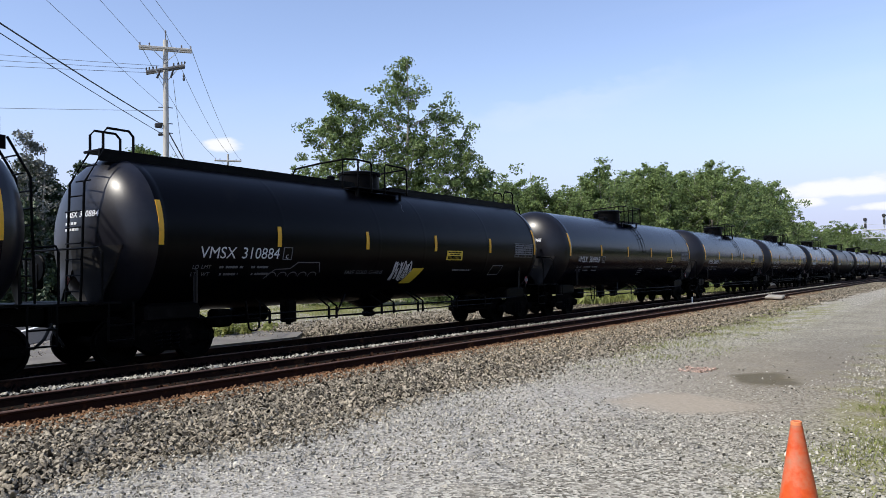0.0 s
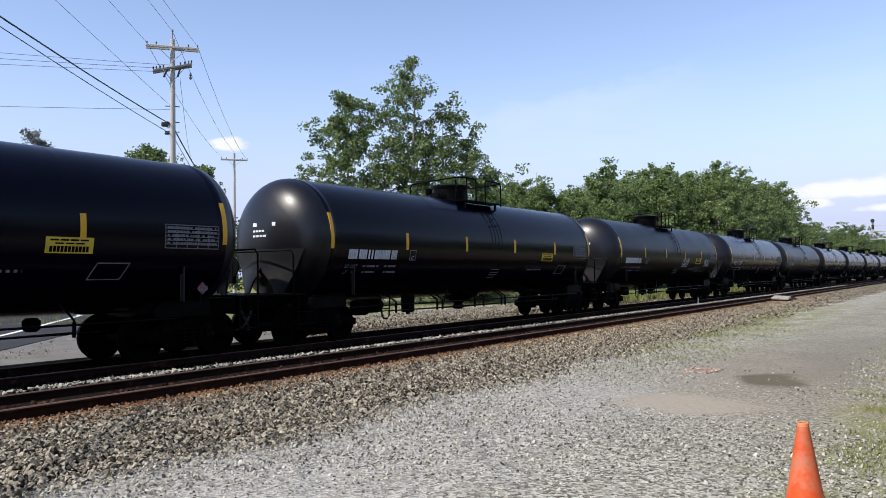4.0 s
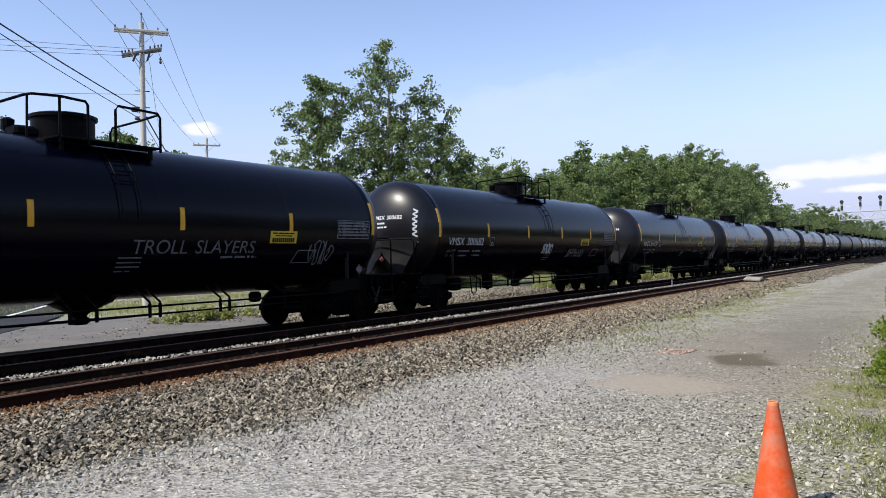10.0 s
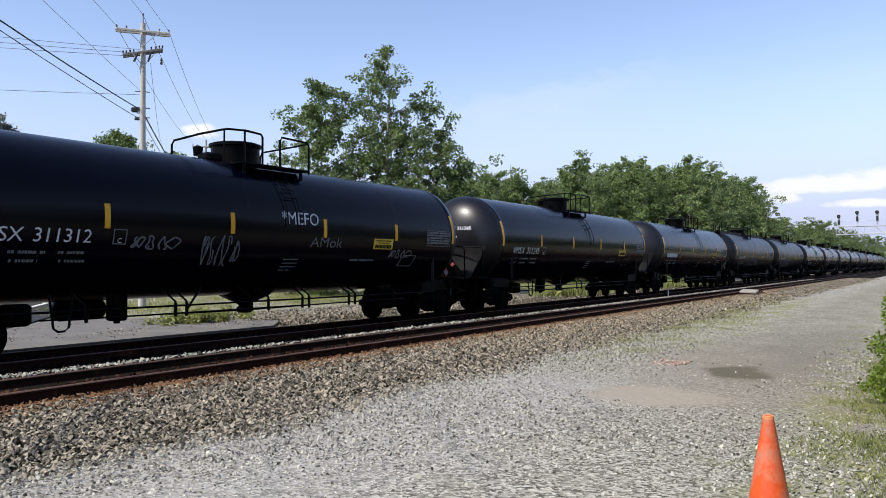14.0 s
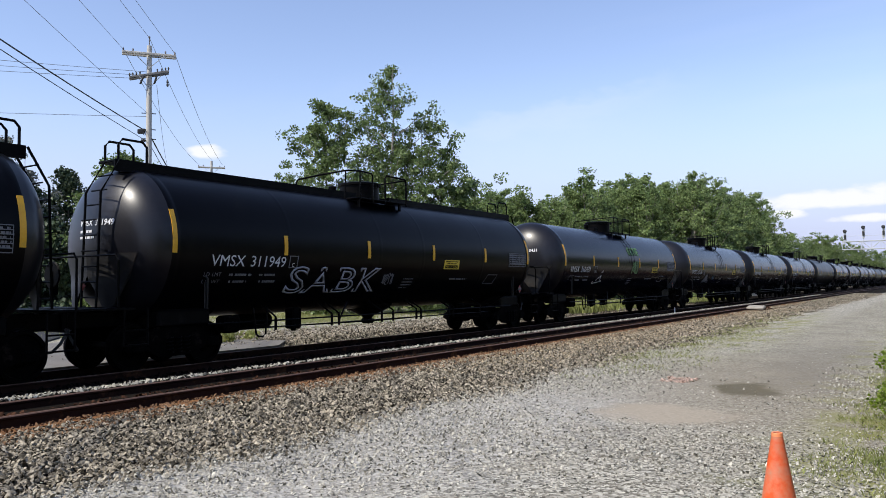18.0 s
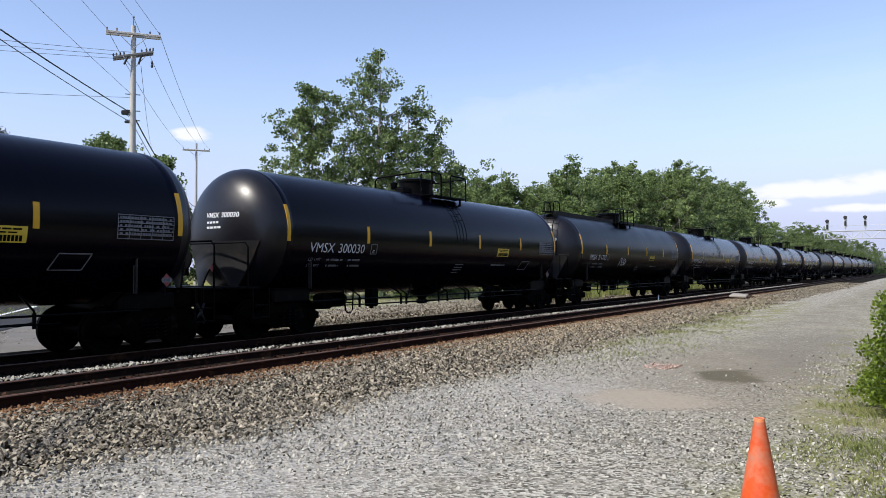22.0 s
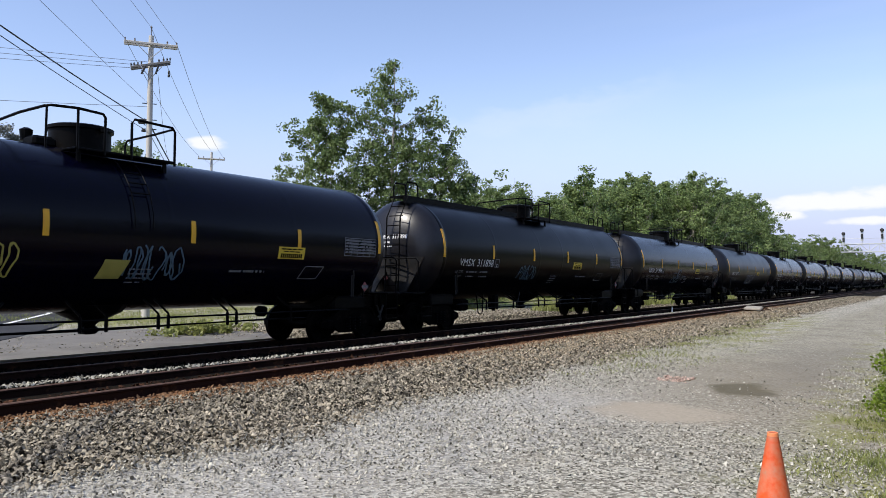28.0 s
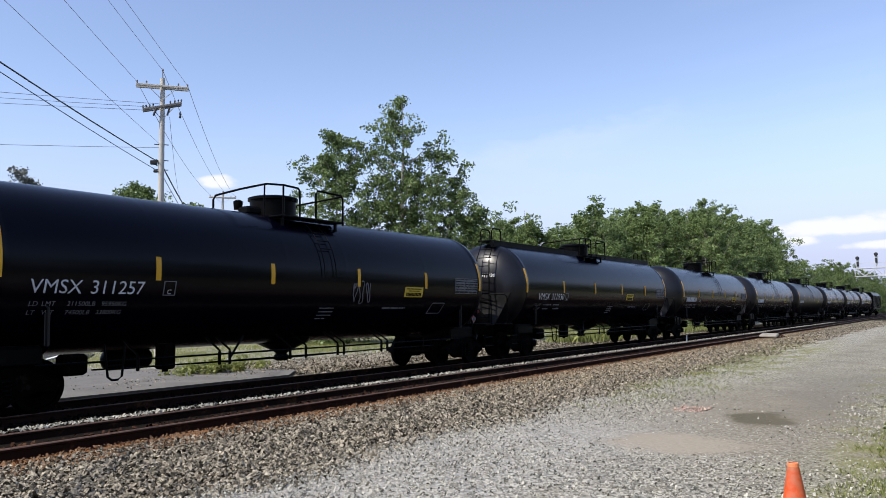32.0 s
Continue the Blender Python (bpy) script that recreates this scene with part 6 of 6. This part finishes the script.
def grass(name, spots, per, h, seed, label):
    """Tufts of bent blades."""
    rng = np.random.default_rng(seed)
    c = np.repeat(np.asarray(spots, float), per, 0)
    n = len(c)
    root = np.stack([c[:, 0] + rng.normal(0, 1, n) * c[:, 2], c[:, 1] + rng.normal(0, 1, n) * c[:, 2], np.zeros(n)], 1)
    a = rng.uniform(0, math.tau, n)
    d = np.stack([np.cos(a), np.sin(a), np.zeros(n)], 1)
    w = np.stack([-np.sin(a), np.cos(a), np.zeros(n)], 1) * h * 0.05
    hh = (h * rng.uniform(0.4, 1.2, n))[:, None]
    up = np.array([0, 0, 1.0])
    bend = rng.uniform(0.1, 0.7, (n, 1))
    v = np.stack([root - w, root + w, root + up * hh * 0.6 + d * hh * bend * 0.4 + w * 0.7, root + up * hh * (1 - 0.3 * bend) + d * hh * bend], 1)
    f = (np.array([[0, 1, 2], [0, 2, 3]])[None] + 4 * np.arange(n)[:, None, None]).ravel()
    tagged(new(name, big_mesh(name, v.reshape(-1, 3), f, 3, GRASS)), label, "grass", kind="stuff")


rr = random.Random(2)
patches = [(max(-0.75, rr.gauss(0.35, 0.7)), rr.uniform(4.8, 15)) for _ in range(46)] + [(rr.gauss(-0.1, 0.45), rr.uniform(15, 34)) for _ in range(44)]
grass("verge_grass", [(px + rr.gauss(0, 0.17), py + rr.gauss(0, 0.34), 0.10) for px, py in patches for _ in range(rr.randint(4, 15))], 42, 0.06, 3, "short yellow-green grass on the verge")
grass("toe_grass", [(rr.gauss(-5.2, 0.6) - 0.008 * k, 15 + 0.09 * k + rr.gauss(0, 1.2), 0.18) for k in range(320)], 34, 0.062, 4, "sparse grass along the ballast")
grass("field_grass", [(rr.uniform(-34, -21.5), rr.uniform(15, 75), 0.5) for _ in range(1100)], 26, 0.14, 5, "rough green grass behind the tracks")
grass("trackside_grass", [(rr.gauss(-17.8, 0.5), rr.uniform(38, 80), 0.3) for _ in range(160)], 24, 0.55, 6, "tall green grass beside the far track")
tuft = [(-18.6 + rr.gauss(0, 0.35), 15.3 + rr.gauss(0, 0.75), 0.06 + rr.random() * 0.28, 0.25) for _ in range(30)]
tagged(new("weed_clump", leaf_mesh("weed_clump", tuft, 70, 0.09, 1.0, 8, GRASS)), "low clump of green weeds", "weeds", kind="stuff")

panel = tagged(empty("crossing_panel", (-8.6, 43.6, 0.0)), "pale concrete slab lying at the track's edge", "concrete slab")
part("slab", Shape().box((0, 0, 0.24), (0.85, 0.8, 0.12), 0.03, Matrix.Rotation(radians(7), 3, "X") @ Matrix.Rotation(radians(3), 3, "Y")), CONCRETE, panel)
# added dark block: the slab's underside shade put into its colour
part("bearer", Shape().box((0.05, 0.0, 0.10), (0.85, 0.45, 0.16), 0.02), DARK_WOOD, panel)
for k in range(3):
    part("slab_rod", Shape().tube([(0.45, 0.75 + 0.55 * k, 0.10), (0.15, 0.85 + 0.55 * k, 0.24)], 0.025, 5), RAIL_SIDE, panel)
part("tie_block", Shape().box((-8.98, 8.05, 0.03), (0.30, 0.24, 0.10), 0.015), DARK_WOOD, track_near, "dark protruding tie end")
stake = tagged(part("marker_stake", Shape().box((0, 0, 0.17), (0.06, 0.05, 0.34), 0.01), material("white_paint", (0.7, 0.7, 0.68), (0.8, 0.8, 0.78), 0.6), None, at=(-11.9, 40.0, 0.0)), "short white marker stake between the tracks", "stake")


# ================= road behind the tracks =================
def flat(name, pts, z, mat, label, category):
    s = Shape().add([(x, y, z) for x, y in pts] + [(x, y, z - 0.06) for x, y in pts], [tuple(range(len(pts)))] + [(i, len(pts) + i, len(pts) + (i + 1) % len(pts), (i + 1) % len(pts)) for i in range(len(pts))])
    return tagged(part(name, s, mat), label, category, kind="structure")


flat("gravel_apron", [(-15.75, -12), (-15.75, 15.5), (-17.0, 17.0), (-18.8, 16.6), (-21.5, 15.6), (-24.0, 14.5), (-21.0, 10.2), (-18.6, 7.5), (-18.0, -12)], 0.02, material("worn_grey_apron", (0.11, 0.106, 0.098), (0.21, 0.20, 0.185), 0.9, spec=0.1, scale=1.2, fine=30, bump=0.4), "worn grey gravel apron behind the train", "apron")
flat("road", [(-17.6, -12), (-17.9, 7.2), (-19.3, 9.1), (-21.8, 11.6), (-25.3, 14.6), (-33.6, 20.6), (-48, 26.5), (-110, 52), (-140, 30), (-60, 0), (-45, -12)], 0.035, ASPHALT, "dark asphalt road crossing behind the train", "road")
flat("edge_line", [(-19.4, 7.1), (-24.8, 11.9), (-34.5, 19.75), (-60, 32), (-60, 31.75), (-34.5, 19.5), (-24.8, 11.68), (-19.4, 6.88)], 0.043, ROAD_PAINT, "white road edge line", "road marking")
flat("centre_line", [(-22.9, 6.0), (-27.5, 10.2), (-38, 16.8), (-60, 25.5), (-60, 25.3), (-38, 16.6), (-27.5, 10.0), (-22.9, 5.8)], 0.043, ROAD_YELLOW, "yellow road centre line", "road marking")
RUBBLE = stones(np.random.default_rng(33), 6000, -21.5, -15.8, 3, 15.5, 0.035, lambda x, y: x * 0 + 0.012, "apron_gravel", BALLAST, 1.0, lambda x, y: np.clip(0.25 + np.sin(x * 1.7 + y * 0.8) * np.sin(y * 0.9), 0, 1) * (x > -19.0 - np.clip(y - 7.5, 0, 9) * 0.7))
tagged(new("apron_gravel", RUBBLE), "loose gravel on the worn apron", "gravel", kind="stuff")


# ================= ties and fastenings of the near track =================
def make_ties():
    tie = Shape().box((0, 0, 0), (2.55, 0.22, 0.17), 0.015).mesh("tie", DARK_WOOD)
    plates = Shape()
    for i in range(260):
        y = -4 + i * 0.5 + random.uniform(-0.03, 0.03)
        o = part("tie", tie, None, track_near, at=(NEAR_X + random.uniform(-0.04, 0.04), y, RAIL_Z - 0.172 - 0.025 - 0.085))
        o.rotation_euler = (0, 0, radians(random.uniform(-1, 1)))
        if i < 150:
            for sx, dz in ((1, 0), (-1, -0.05)):
                plates.box((NEAR_X + sx * GAUGE, y, RAIL_Z - 0.172 - 0.012 + dz), (0.36, 0.19, 0.022))
                for u in (-0.11, 0.11):
                    plates.box((NEAR_X + sx * GAUGE + u, y + random.uniform(-0.05, 0.05), RAIL_Z - 0.15 + dz), (0.03, 0.03, 0.05))
    part("tie_plates", plates, RUSTY_PLATE, track_near, "rusty tie plates and spikes")["kind"] = "stuff"
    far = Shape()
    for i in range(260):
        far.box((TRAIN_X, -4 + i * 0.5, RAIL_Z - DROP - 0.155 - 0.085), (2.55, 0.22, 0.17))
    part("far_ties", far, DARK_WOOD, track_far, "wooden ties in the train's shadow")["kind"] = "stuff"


make_ties()


# ================= what moves =================
def motions():
    for n, car in cars.items():
        walk(car, [(t, car_pose(n, t)) for t in (0, 8, 16, 24, 32)])
    # all wheels turn alike: one turning, keyed once and shared
    wheels = [o for car in cars.values() for o in car.children_recursive if o.name.split(".")[0] == "wheelset"]
    step = SPEED / FPS / 0.457
    walk(wheels[0], [(i / FPS, Matrix.Rotation(step * i, 4, "X")) for i in range(frame(32.0))])
    action, slot = wheels[0].animation_data.action, wheels[0].animation_data.action_slot
    for o in wheels[1:]:
        o.rotation_mode = "QUATERNION"
        o.animation_data_create()
        o.animation_data.action = action
        o.animation_data.action_slot = slot


motions()
